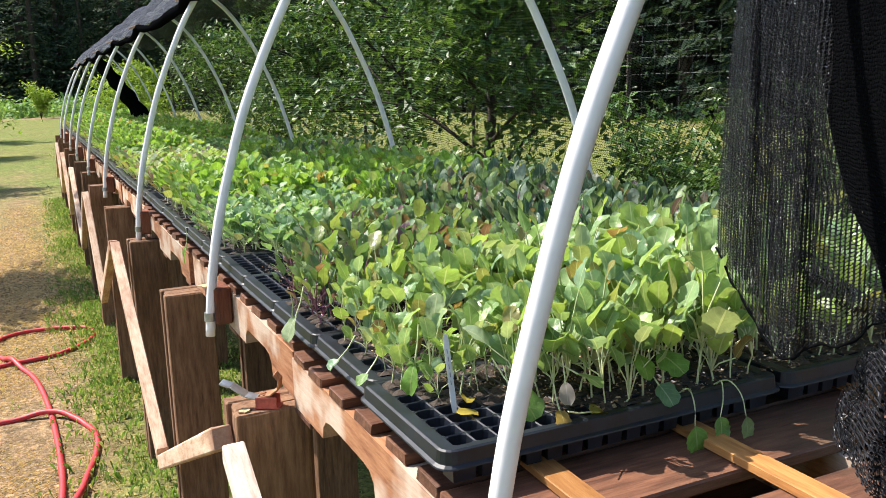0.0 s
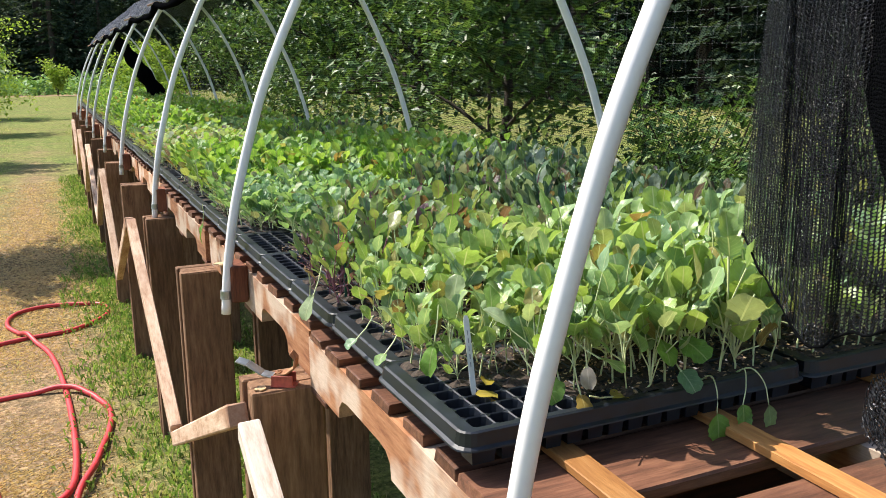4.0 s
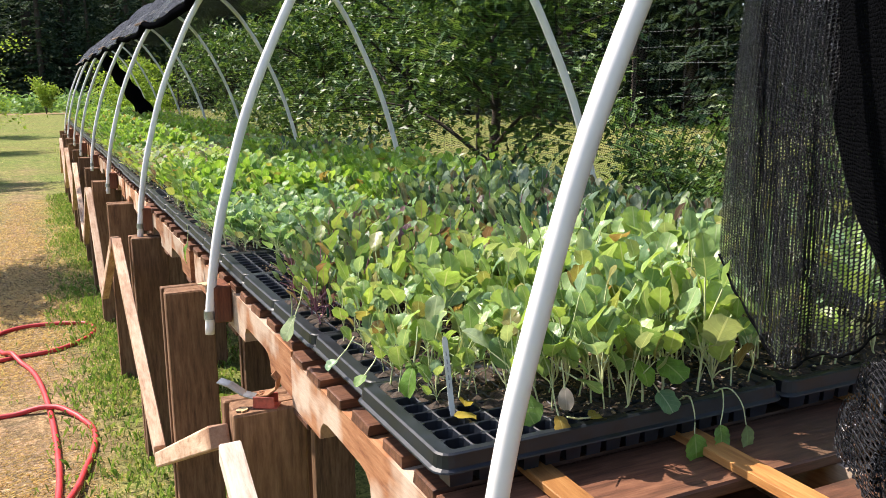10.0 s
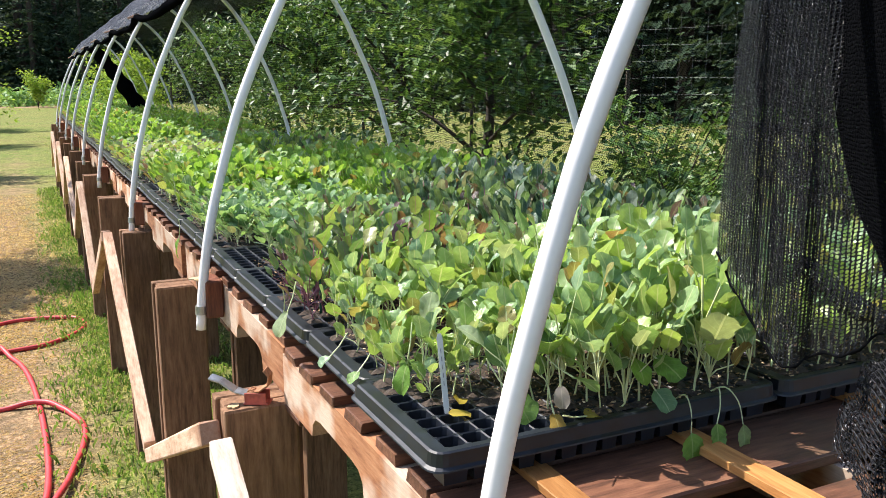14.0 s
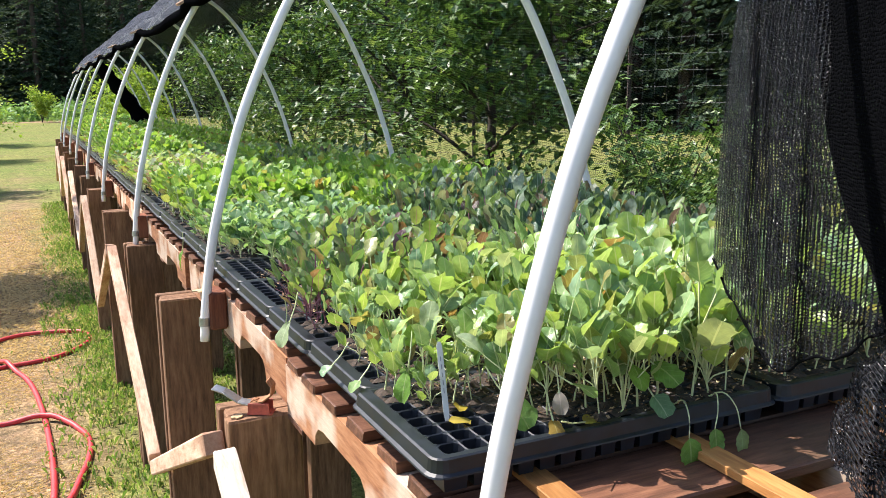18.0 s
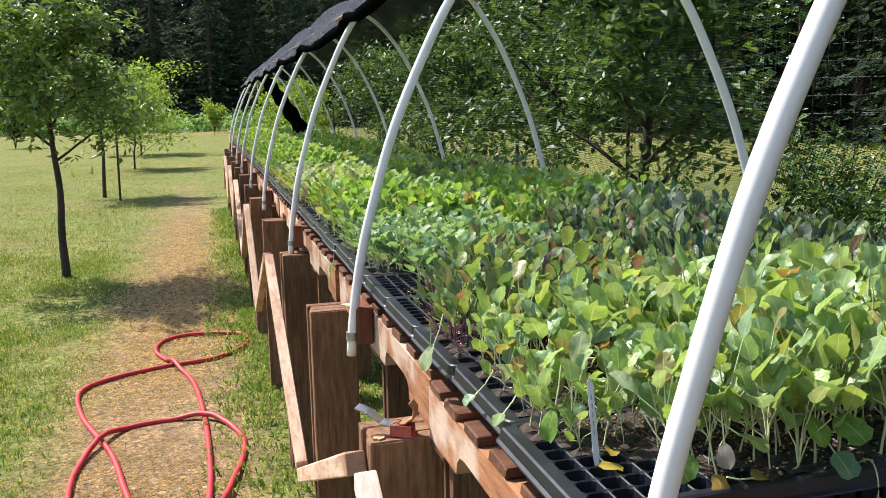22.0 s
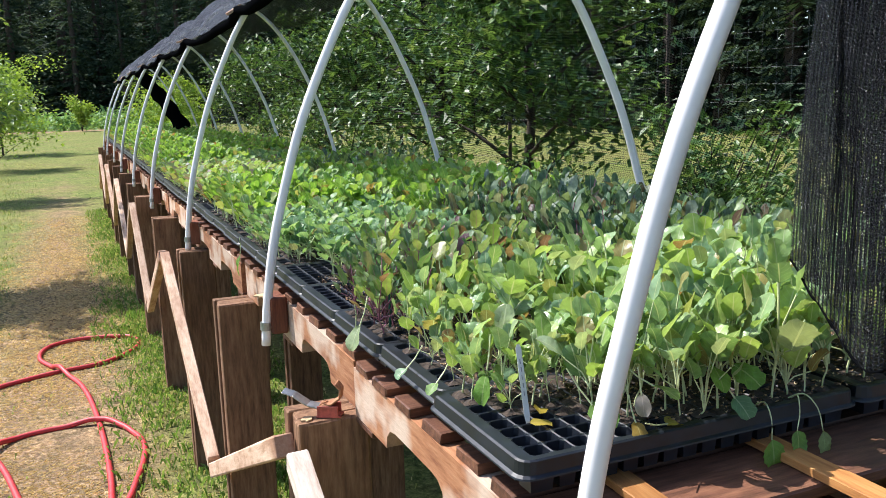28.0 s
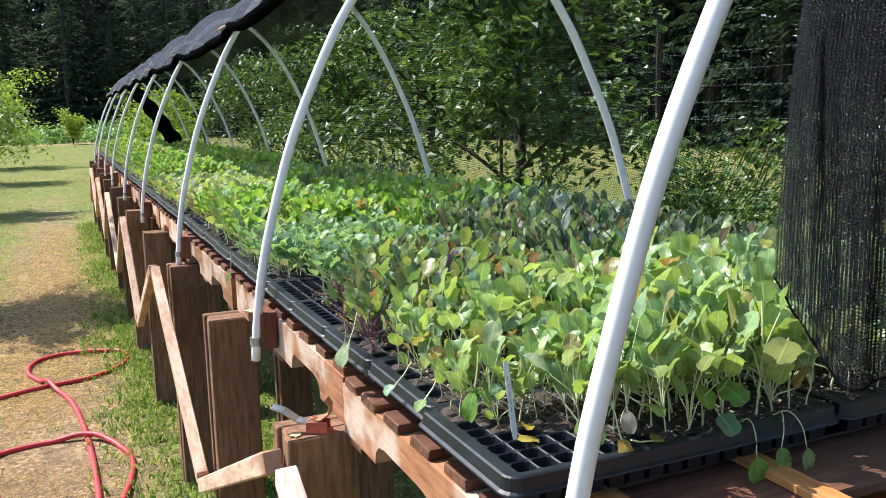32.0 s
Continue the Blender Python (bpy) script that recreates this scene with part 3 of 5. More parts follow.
def build_pallet(widths, gaps):
    p = thing("pallet", "weathered reddish-brown wooden pallet forming the bench top", "pallet", on_bench(0.034, -0.415, Z_FOOT), "pallets of the bench")
    for i, x in enumerate((0.0, (PALLET_W - 0.037) / 2, PALLET_W - 0.037)):
        s = part("stringer", stringer(i), STRINGER_WOOD, p)
        s.location.x = x
    r = random.Random(4)
    y = 0.0
    for i, w in enumerate(widths):
        bm = bmesh.new()
        box(bm, 0.004 - r.uniform(0, 0.007), PALLET_W + 0.004, 0, w, 0, 0.0168, 0.002)
        rough_edges(bm, 0.0014, i)
        d = part("deck_board", bm, DECK_WOOD, p)
        d.location = (0, y, 0.0915)
        y += w + gaps[i]
    for y in (0.0, 0.5, PALLET_L - 0.09):
        bm = bmesh.new()
        box(bm, 0.0, PALLET_W, 0, 0.09, 0, 0.012, 0.002)
        d = part("bottom_board", bm, DECK_WOOD, p)
        d.location = (0, y, -0.0125)
    return p


FRONT_W = [0.138, 0.127, 0.127, 0.062, 0.066, 0.072, 0.064, 0.068, 0.062]
FRONT_PALLET = build_pallet(FRONT_W, [0.004, 0.054, 0.005, 0.04, 0.042, 0.042, 0.04, 0.03, 0])
EVEN_W = [0.074, 0.068, 0.075, 0.062, 0.07, 0.066, 0.072, 0.064, 0.078]
under = bmesh.new()
box(under, 0.002, PALLET_W - 0.002, 0, 0.23, 0, 0.012, 0.002)
cover = part("bottom_board", under, DECK_WOOD, FRONT_PALLET)
cover.location = (0, 0.265, -0.0125)
PALLET = build_pallet(EVEN_W, [0.0539] * 9)
PALLET.matrix_basis = on_bench(0.044, -0.415 + 1.092, Z_FOOT)
N_PALLETS = 12
for k in range(2, N_PALLETS):
    copy_thing(PALLET, on_bench(0.044 + 0.008 * math.sin(k * 2.3), -0.415 + k * 1.092, Z_FOOT))


def build_post(seed):
    """Two upright boards with a spacer between them at the top."""
    p = thing("bench_post", "brown wooden bench post of two upright boards with a spacer block", "post", None, "posts of the bench")
    for y in (0.019, 0.097):
        b = part("post_board", board(0.9215, 0.132, 0.037, seed + int(y * 100)), POST_WOOD, p)
        b.location = (0, y, -0.01)
    b = part("spacer_block", board(0.13, 0.12, 0.039, seed + 7), POST_WOOD, p)
    b.location = (0.002, 0.058, 0.7805)
    return p


POST = build_post(1)
POST.matrix_basis = on_bench(-0.008, 0.645, 0.0)
POST_Y = [1.638, 2.62, 3.72, 4.9, 5.92, 7.0, 8.05, 9.1, 10.2, 11.3, 12.4]
for k, y in enumerate(POST_Y):
    copy_thing(POST, on_bench(0.008 + 0.006 * math.sin(k * 1.7), y, 0, 0, 0, 1.5 * math.sin(k * 2.1)))
copy_thing(POST, on_bench(0.0, -0.47, 0))
for k, y in enumerate([-0.47, 0.645] + POST_Y):
    copy_thing(POST, on_bench(0.42, y, 0, 0, 0, 2 * math.sin(k)))
    copy_thing(POST, on_bench(1.02, y, 0, 0, 0, 2 * math.cos(k)))


def build_brace(a, b, seed, label, mat=None):
    """A diagonal board between two places on the face of the posts."""
    a, b = Vector(a), Vector(b)
    bm = board((b - a).length, 0.036, 0.042, seed, 0.003)
    ob = part("brace_board", bm, mat or BRACE_WOOD, None)
    z = (b - a).normalized()
    x = Vector((1, 0, 0))
    y = z.cross(x).normalized()
    ob.matrix_basis = BENCH @ (Matrix.Translation(a) @ Matrix((x, y, z)).transposed().to_4x4())
    return tagged(ob, label, "board", "braces along the bench")


BR_LABEL = "pale sawn wooden brace board sloping between the bench posts"
XB = -0.096
HIGH = [0.60, 2.78, 4.75, 6.7, 8.7, 10.7]
LOW = [-0.40, 1.70, 3.95, 5.75, 7.7, 9.7, 11.7]
for i, yh in enumerate(HIGH):
    build_brace((XB, LOW[i], 0.425 if i else 0.40), (XB, yh - 0.03, 0.885), i, BR_LABEL, None if i else SUNLIT_BRACE_WOOD)
    build_brace((XB + 0.001, LOW[i + 1], 0.40), (XB + 0.001, yh + 0.07, 0.87), i + 20, BR_LABEL)

# ---------------------------------------------------------------- hoops
HOOP_Y = [-0.15, 1.205, 2.68, 4.32, 5.84, 7.37, 8.9, 10.4, 11.9]
HOOP_MID = 0.548
PIPE_R = 0.0112


def hoop_profile(top):
    """Half width and height of a hoop from foot to crown."""
    pts = [(0.560, 0.905), (0.551, 1.00), (0.530, 1.13), (0.500, 1.25), (0.440, 1.437), (0.352, 1.630), (0.288, 1.742), (0.20, 1.86), (0.10, 1.945), (0.0, 1.975)]
    k = (top - 0.905) / (1.975 - 0.905)
    return [(w, 0.905 + (z - 0.905) * k) for w, z in pts]


def hoop_line(top, steps=5):
    pr = hoop_profile(top)
    pts = [(-w, 0, z) for w, z in pr] + [(w * 1.028, 0, z) for w, z in pr[-2::-1]]
    return smooth_line(pts, steps)


def build_hoop(top):
    h = thing("hoop", "white plastic pipe bent into a hoop over the bench", "hoop", None, "hoops over the bench")
    v, f = tube_mesh(hoop_line(top), PIPE_R, 14)
    raw("pipe", v, f, PVC, h, smooth=True)
    for side in (-1, 1):
        bm = bmesh.new()
        box(bm, 0, 0.04, -0.045, 0.045, 0, 0.088, 0.004)
        rough_edges(bm, 0.0008, 3)
        b = part("mounting_block", bm, BLOCK_WOOD, h, "red-brown wooden block")
        b.location = (-0.546 if side < 0 else 0.508, 0.03, 0.932)
        vs, fs = tube_mesh([(side * 0.5585, 0, 0.942), (side * 0.5575, 0, 0.962)], 0.0128, 14)
        s = raw("strap", vs, fs, GALV, h)
        bm = bmesh.new()
        box(bm, -0.542, -0.526, -0.002, 0.002, 0.944, 0.96, 0.0005, None)
        ear = part("strap_ear", bm, GALV, s)
        if side > 0:
            ear.location.x = 1.068
        bm = bmesh.new()
        bmesh.ops.create_cone(bm, cap_ends=True, segments=8, radius1=0.005, radius2=0.004, depth=0.004, matrix=pose(-0.533, -0.004, 0.952, 90))
        sc = part("screw", bm, GALV, s)
        if side > 0:
            sc.location.x = 1.068
    return h


HOOP_A = build_hoop(1.975)
HOOP_A.matrix_basis = on_bench(HOOP_MID, HOOP_Y[0], 0)
copy_thing(HOOP_A, on_bench(HOOP_MID, HOOP_Y[1], 0))
HOOP_B = build_hoop(2.04)
HOOP_B.matrix_basis = on_bench(HOOP_MID, HOOP_Y[2], 0)
for k, y in enumerate(HOOP_Y[3:]):
    copy_thing(HOOP_B, on_bench(HOOP_MID + 0.01 * math.sin(k * 3), y, -0.005, 0, 0, 1.5 * math.sin(k * 2.2)))

# ---------------------------------------------------------------- laths under the trays
def build_lath(x, y0, y1, seed):
    bm = bmesh.new()
    box(bm, -0.017, 0.017, 0, y1 - y0, 0, 0.0115, 0.0015)
    rough_edges(bm, 0.0008, seed)
    ob = part("lath", bm, LATH_WOOD)
    ob.matrix_basis = on_bench(x, y0, Z_DECK + 0.0012, 0, 0, -2.0 + seed)
    return tagged(ob, "orange-brown wooden lath lying across the pallet boards", "lath", "laths under the trays")


for i, x in enumerate((0.15, 0.385, 0.70, 0.96)):
    build_lath(x, -0.36 + 0.03 * i, 1.9, i % 3)

# ---------------------------------------------------------------- seedling trays
TRAY_W, TRAY_L, CELL = 0.510, 0.262, 0.0293
Z_TRAY = Z_DECK + 0.0130
TRAY_H = 0.043


def tray_mesh():
    """A plug tray of 16 by 8 tapered cells with a rounded, flared rim. Origin: left front corner, at the foot."""
    vs, fs = [], []

    def quad(*p):
        fs.append(tuple(range(len(vs), len(vs) + len(p))))
        vs.extend(p)

    ox, oy = (TRAY_W - 16 * CELL) / 2, (TRAY_L - 8 * CELL) / 2
    top = TRAY_H
    for i in range(16):
        for j in range(8):
            x0, y0 = ox + i * CELL, oy + j * CELL
            x1, y1 = x0 + CELL, y0 + CELL
            c = 0.0048
            e = 0.0015
            o = [(x0, y0), (x1, y0), (x1, y1), (x0, y1)]
            hole = []
            for (a, b) in (((x0 + e, y0 + e), (1, 1)), ((x1 - e, y0 + e), (-1, 1)), ((x1 - e, y1 - e), (-1, -1)), ((x0 + e, y1 - e), (1, -1))):
                pa, pb = (a[0], a[1] + b[1] * c), (a[0] + b[0] * c, a[1])
                hole += [pa, pb] if b[0] * b[1] > 0 else [pb, pa]
            q = len(vs)
            vs.extend([(x, y, top) for x, y in o])
            vs.extend([(x, y, top - 0.0012) for x, y in hole])
            cx, cy = (x0 + x1) / 2, (y0 + y1) / 2
            vs.extend([(cx + (x - cx) * 0.66, cy + (y - cy) * 0.66, top - 0.036) for x, y in hole])
            for k in range(4):
                fs.append((q + k, q + (k + 1) % 4, q + 4 + (2 * k + 2) % 8, q + 4 + 2 * k + 1))
                fs.append((q + k, q + 4 + 2 * k + 1, q + 4 + 2 * k))
            for k in range(8):
                fs.append((q + 4 + k, q + 4 + (k + 1) % 8, q + 12 + (k + 1) % 8, q + 12 + k))
            fs.append(tuple(q + 12 + k for k in range(8)))
            if i in (0, 15) or j in (0, 7):
                # outer cells bulge out under the rim
                el, er, ef, eb = 0.0085 * (i == 0), 0.0085 * (i == 15), 0.0085 * (j == 0), 0.0085 * (j == 7)
                b0 = [(x0 + 0.002 - el, y0 + 0.002 - ef), (x1 - 0.002 + er, y0 + 0.002 - ef), (x1 - 0.002 + er, y1 - 0.002 + eb), (x0 + 0.002 - el, y1 - 0.002 + eb)]
                b1 = [(x0 + 0.005 - el, y0 + 0.005 - ef), (x1 - 0.005 + er, y0 + 0.005 - ef), (x1 - 0.005 + er, y1 - 0.005 + eb), (x0 + 0.005 - el, y1 - 0.005 + eb)]
                for k in range(4):
                    m = (k + 1) % 4
                    quad((*o[k], top), (*o[m], top), (*b0[m], top - 0.005), (*b0[k], top - 0.005))
                    quad((*b0[k], top - 0.005), (*b0[m], top - 0.005), (*b1[m], 0), (*b1[k], 0))
    # rim: rounded outline at growing size, stepping down and out
    def ring(grow, z, r):
        pts = []
        for cx, cy, a0 in ((TRAY_W, TRAY_L, 0), (0, TRAY_L, 90), (0, 0, 180), (TRAY_W, 0, 270)):
            sx, sy = (1 if cx else -1), (1 if cy else -1)
            mx, my = cx - sx * (r - grow), cy - sy * (r - grow)
            for k in range(5):
                a = radians(a0 + 22.5 * k)
                pts.append((mx + r * math.cos(a), my + r * math.sin(a), z))
        return pts
    inner = []
    for cx, cy, a0 in ((TRAY_W, TRAY_L, 0), (0, TRAY_L, 90), (0, 0, 180), (TRAY_W, 0, 270)):
        inner += [(cx - ox if cx else ox, cy - oy if cy else oy, top)] * 5
    rings = [inner, ring(-0.004, top + 0.0006, 0.014), ring(-0.001, top - 0.001, 0.017), ring(0.001, top - 0.016, 0.019), ring(0.005, top - 0.0185, 0.022), ring(0.0055, top - 0.0205, 0.022)]
    q = len(vs)
    for r in rings:
        vs.extend(r)
    for a in range(len(rings) - 1):
        for k in range(20):
            m = (k + 1) % 20
            fs.append((q + a * 20 + k, q + a * 20 + m, q + (a + 1) * 20 + m, q + (a + 1) * 20 + k))
    return vs, fs


def soil_mesh(rng, filled):
    vs, fs = [], []
    ox, oy = (TRAY_W - 16 * CELL) / 2, (TRAY_L - 8 * CELL) / 2
    for i in range(16):
        for j in range(8):
            if not filled(i, j):
                continue
            cx, cy, h = ox + (i + 0.5) * CELL, oy + (j + 0.5) * CELL, CELL * 0.485
            q = len(vs)
            for b in (-1, 0, 1):
                for a in (-1, 0, 1):
                    vs.append((cx + a * h, cy + b * h, TRAY_H - 0.0012 + rng.uniform(-0.0035, 0.003) + (0.004 if a == b == 0 else 0)))
            for b in range(2):
                for a in range(2):
                    k = q + b * 3 + a
                    fs.append((k, k + 1, k + 4, k + 3))
    return vs, fs


# ---------------------------------------------------------------- seedlings
def leaf_blade(rng, base, out, L, W, pitch, curl, nu, nv, lobes=0.0, twist=0.0, round_=0.58):
    """Corners, faces and uvs of a blade. out: heading in the plane; pitch: rise of its base in radians; curl: droop along it."""
    vs, uv, fs = [], [], []
    side = Vector((-out.y, out.x, 0))
    p, a = Vector(base), pitch
    cup = rng.uniform(0.02, 0.28)
    ph = rng.uniform(0, 6)
    skew = rng.uniform(-0.12, 0.12)
    for i in range(nu + 1):
        t = i / nu
        c = round_
        e = (t - c) / (c if t < c else 1.03 - c)
        w = W * 0.5 * max(0.1, math.sqrt(max(0.0, 1 - abs(e) ** (2.2 if t > c else 1.95))))
        w *= 1 + lobes * math.sin(t * 17 + ph) + (rng.uniform(-0.03, 0.03) if nu > 6 else rng.uniform(-0.14, 0.1))
        tooth = (0.07 if i % 2 else -0.06) * (nu > 6) * (0.2 < t < 0.99)
        d = out * math.cos(a) + Vector((0, 0, math.sin(a)))
        nrm = d.cross(side)
        nrm = nrm if nrm.z > 0 or abs(a) > 1.2 else -nrm
        tw = twist * t
        s2 = side * math.cos(tw) + nrm * math.sin(tw)
        n2 = nrm * math.cos(tw) - side * math.sin(tw)
        for k in range(nv + 1):
            u = 2 * k / nv - 1
            wave = 0.05 * L * math.sin(7 * t + 2 * u + ph) * abs(u)
            edge = 1 + tooth * (abs(u) > 0.9) + skew * u
            vs.append(p + s2 * (u * w * edge) + n2 * (cup * w * abs(u) ** 1.5 + wave))
            uv.append((k / nv, t))
        p = p + d * (L / nu)
        a -= curl / nu
    m = nv + 1
    for i in range(nu):
        for k in range(nv):
            q = i * m + k
            fs.append((q, q + 1, q + m + 1, q + m))
    return vs, fs, uv


# name: leaf material, stem material, height, leaf length, width, leaves, lobes, lean, pitch
KINDS = {
    "cabbage": (LEAF_CABBAGE, STEM_GREEN, 0.142, 0.046, 0.035, (4, 6), 0.06, 0.34, 1.34),
    "kale": (LEAF_KALE, STEM_PURPLE, 0.124, 0.052, 0.0225, (6, 8), 0.06, 0.36, 1.3),
    "red": (LEAF_RED, STEM_PURPLE, 0.112, 0.046, 0.023, (5, 7), 0.08, 0.42, 1.22),
    "bright": (LEAF_BRIGHT, STEM_GREEN, 0.124, 0.039, 0.030, (6, 8), 0.09, 0.46, 1.15),
    "grey": (LEAF_GREY, STEM_GREEN, 0.088, 0.029, 0.027, (5, 7), 0.05, 0.42, 1.05),
    "mixed": (LEAF_MIXED, STEM_GREEN, 0.085, 0.034, 0.026, (6, 8), 0.2, 0.6, 0.95),
}


def grow(rng, kind, cuts):
    """One seedling at the origin: lists of stem tubes and of blades; cuts: faces along and across a blade."""
    _, _, H, L, W, (n0, n1), lobes, lean, pitch = KINDS[kind]
    round_ = 0.55 if kind in ("kale", "red") else 0.56
    n = rng.randint(n0, n1)
    stems, petioles, blades = [], [], []
    h = H * rng.uniform(0.75, 1.2)
    lx, ly = rng.uniform(-0.012, 0.012), rng.uniform(-0.012, 0.012)
    crown = Vector((lx, ly, h * rng.uniform(0.08, 0.42)))
    sd = 4 if cuts[0] > 8 else 3
    stems.append(tube_mesh([(0, 0, -0.006), (lx * 0.4, ly * 0.4, crown.z * 0.5), crown], [0.0018, 0.0015, 0.0013], sd, False))
    a0 = rng.uniform(0, 6.3)
    for k in range(n):
        a = a0 + k * 2.4 + rng.uniform(-0.4, 0.4)
        out = Vector((math.cos(a), math.sin(a), 0))
        f = (k + 1) / n
        reach = (0.009 + 0.028 * rng.random()) * (0.7 + lean) * (1.15 - 0.5 * f)
        zt = h * (0.40 + 0.58 * f) * rng.uniform(0.85, 1.08)
        tip = crown + out * reach
        tip.z = max(zt - L * 0.25, crown.z + 0.01)
        midp = crown.lerp(tip, 0.55) - out * (reach * 0.26)
        stems.append(tube_mesh([crown, midp, tip], [0.0013, 0.0011, 0.0009], sd, False))
        s = rng.uniform(0.75, 1.2) * (0.75 + 0.25 * math.sin(math.pi * f))
        petioles.append(stems.pop())
        blades.append(leaf_blade(rng, tip, out, L * s, W * s * rng.uniform(0.78, 1.2), pitch * rng.uniform(0.70, 1.15), rng.uniform(0.0, 0.7),
                                 *cuts, lobes, rng.uniform(-0.3, 0.3), round_))
    return stems, petioles, blades


def merge(bits):
    vs, fs, uv = [], [], []
    for b in bits:
        q = len(vs)
        vs.extend(b[0])
        fs.extend(tuple(i + q for i in f) for f in b[1])
        if len(b) > 2:
            uv.extend(b[2])
    return vs, fs, uv


def moved(bit, x, y, z, turn=0.0, size=1.0):
    c, s = math.cos(turn), math.sin(turn)
    return ([(x + size * (v[0] * c - v[1] * s), y + size * (v[0] * s + v[1] * c), z + size * v[2]) for v in bit[0]],) + tuple(bit[1:])


def cells(filled):
    ox, oy = (TRAY_W - 16 * CELL) / 2, (TRAY_L - 8 * CELL) / 2
    for i in range(16):
        for j in range(8):
            if filled(i, j):
                yield i, j, ox + (i + 0.5) * CELL, oy + (j + 0.5) * CELL


TV, TF = tray_mesh()
TRAY_BASE = raw("tray_body", TV, TF, TRAY_BLACK)
TRAY_DATA = TRAY_BASE.data
bpy.data.objects.remove(TRAY_BASE)
tb = bmesh.new()
tb.from_mesh(TRAY_DATA)
bmesh.ops.remove_doubles(tb, verts=tb.verts[:], dist=0.00002)
tb.to_mesh(TRAY_DATA)
tb.free()
SOIL_DATA = {}


def place_tray(x, y, key, filled, label, turn=0.0):
    t = thing("seedling_tray", label, "plant tray", on_bench(x, y, Z_TRAY, 0, 0, turn), "trays on the bench")
    b = new("tray_body", TRAY_DATA)
    b.parent = t
    if key not in SOIL_DATA:
        rng = random.Random(len(SOIL_DATA))
        v, f = soil_mesh(rng, filled)
        s = raw("soil", v, f, SOIL, t)
        SOIL_DATA[key] = s.data
    else:
        s = new("soil", SOIL_DATA[key])
        s.parent = t
    s["kind"] = "stuff"
    return t


LEAFY_DATA = {}


def place_foliage(x, y, kind, variant, filled, key, label, turn=0.0, cuts=(5, 2)):
    """The seedlings of one tray as one mass of stems and leaves."""
    f = thing("seedling_mass", label, "seedlings", on_bench(x, y, Z_TRAY + TRAY_H - 0.004, 0, 0, turn), "seedlings in trays", "stuff")
    k2 = (kind, variant, key, cuts)
    if k2 not in LEAFY_DATA:
        rng = random.Random(hash_of(kind) * 31 + variant)
        st, bl = [], []
        for i, j, cx, cy in cells(filled):
            if rng.random() < 0.08:
                continue
            a, pt, b = grow(rng, kind, cuts)
            size, tn = rng.uniform(0.8, 1.2), rng.uniform(0, 6.3)
            st += [moved(s, cx, cy, 0, tn, size) for s in a + pt]
            bl += [moved(s, cx, cy, 0, tn, size) for s in b]
        v, fc, _ = merge(st)
        so = raw("stems", v, fc, KINDS[kind][1], f)
        v, fc, uv = merge(bl)
        lo = raw("leaves", v, fc, KINDS[kind][0], f, uv, True)
        LEAFY_DATA[k2] = (so.data, lo.data)
    else:
        for nm, d in zip(("stems", "leaves"), LEAFY_DATA[k2]):
            o = new(nm, d)
            o.parent = f
    return f


def hash_of(s):
    return sum(ord(c) * (i + 1) for i, c in enumerate(s))


ALL = lambda i, j: True
CORNER = lambda i, j: not (j + 0.75 * i < 4.6 and i < 8 or (j < 1 and i < 5) or (i < 1 and j < 6))
EDGE = lambda i, j: i > 0 or (j * 7) % 3 == 0
GAPPY = lambda i, j: i > 3 or (i > 1 and j < 3)
HALF = lambda i, j: i > 1
SPARSE = lambda i, j: i > 5 or (i * 5 + j * 3) % 4 > 0
PATTERNS = {"all": ALL, "corner": CORNER, "edge": EDGE, "gappy": GAPPY, "half": HALF, "sparse": SPARSE}
DESC = {"cabbage": "tall light green cabbage seedlings with round leaves", "kale": "dark grey-green kale seedlings with long leaves",
        "red": "red-tinged kale seedlings with purple stems", "bright": "bright yellow-green leafy seedlings",
        "grey": "short pale grey-green seedlings with round leaves", "mixed": "lettuce seedlings in mixed green, bronze and purple"}
SHORT = {"cabbage": "cabbage seedlings", "kale": "dark kale seedlings", "red": "red kale seedlings", "bright": "bright leafy seedlings", "grey": "pale short seedlings", "mixed": "mixed lettuce seedlings"}
# rows of trays from the near end: (kind, pattern) of the path side and of the far side
ROWS = [(("cabbage", "corner"), ("cabbage", "all")), (("cabbage", "edge"), ("cabbage", "all")), (("red", "sparse"), ("kale", "all")),
        (("red", "gappy"), ("kale", "all")), (("grey", "gappy"), ("kale", "all")), (("grey", "edge"), ("kale", "all")), (("grey", "all"), ("bright", "all")),
        (("bright", "edge"), ("bright", "all")), (("bright", "all"), ("bright", "all")), (("bright", "edge"), ("bright", "all")), (("mixed", "gappy"), ("bright", "all")),
        (("mixed", "edge"), ("kale", "all")), (("mixed", "all"), ("bright", "all")), (("mixed", "edge"), ("bright", "all")), (("mixed", "all"), ("mixed", "all"))]
TAIL = ["mixed", "mixed", "bright", "mixed", "grey", "bright", "mixed", "mixed", "bright", "mixed", "bright", "grey"]
while len(ROWS) < 48:
    k = len(ROWS)
    ROWS.append(((TAIL[k % 12], "edge" if k % 3 else "all"), (TAIL[(k * 5 + 3) % 12], "all")))
TRAY_PITCH, TRAY_SIDE = 0.2555, 0.519
X_TRAY, Y_TRAY = 0.029, 0.0075


def tray_x(j, side):
    """The rows behind the first stand a little further in."""
    return X_TRAY + side * TRAY_SIDE + (0.012 if j else 0.0)


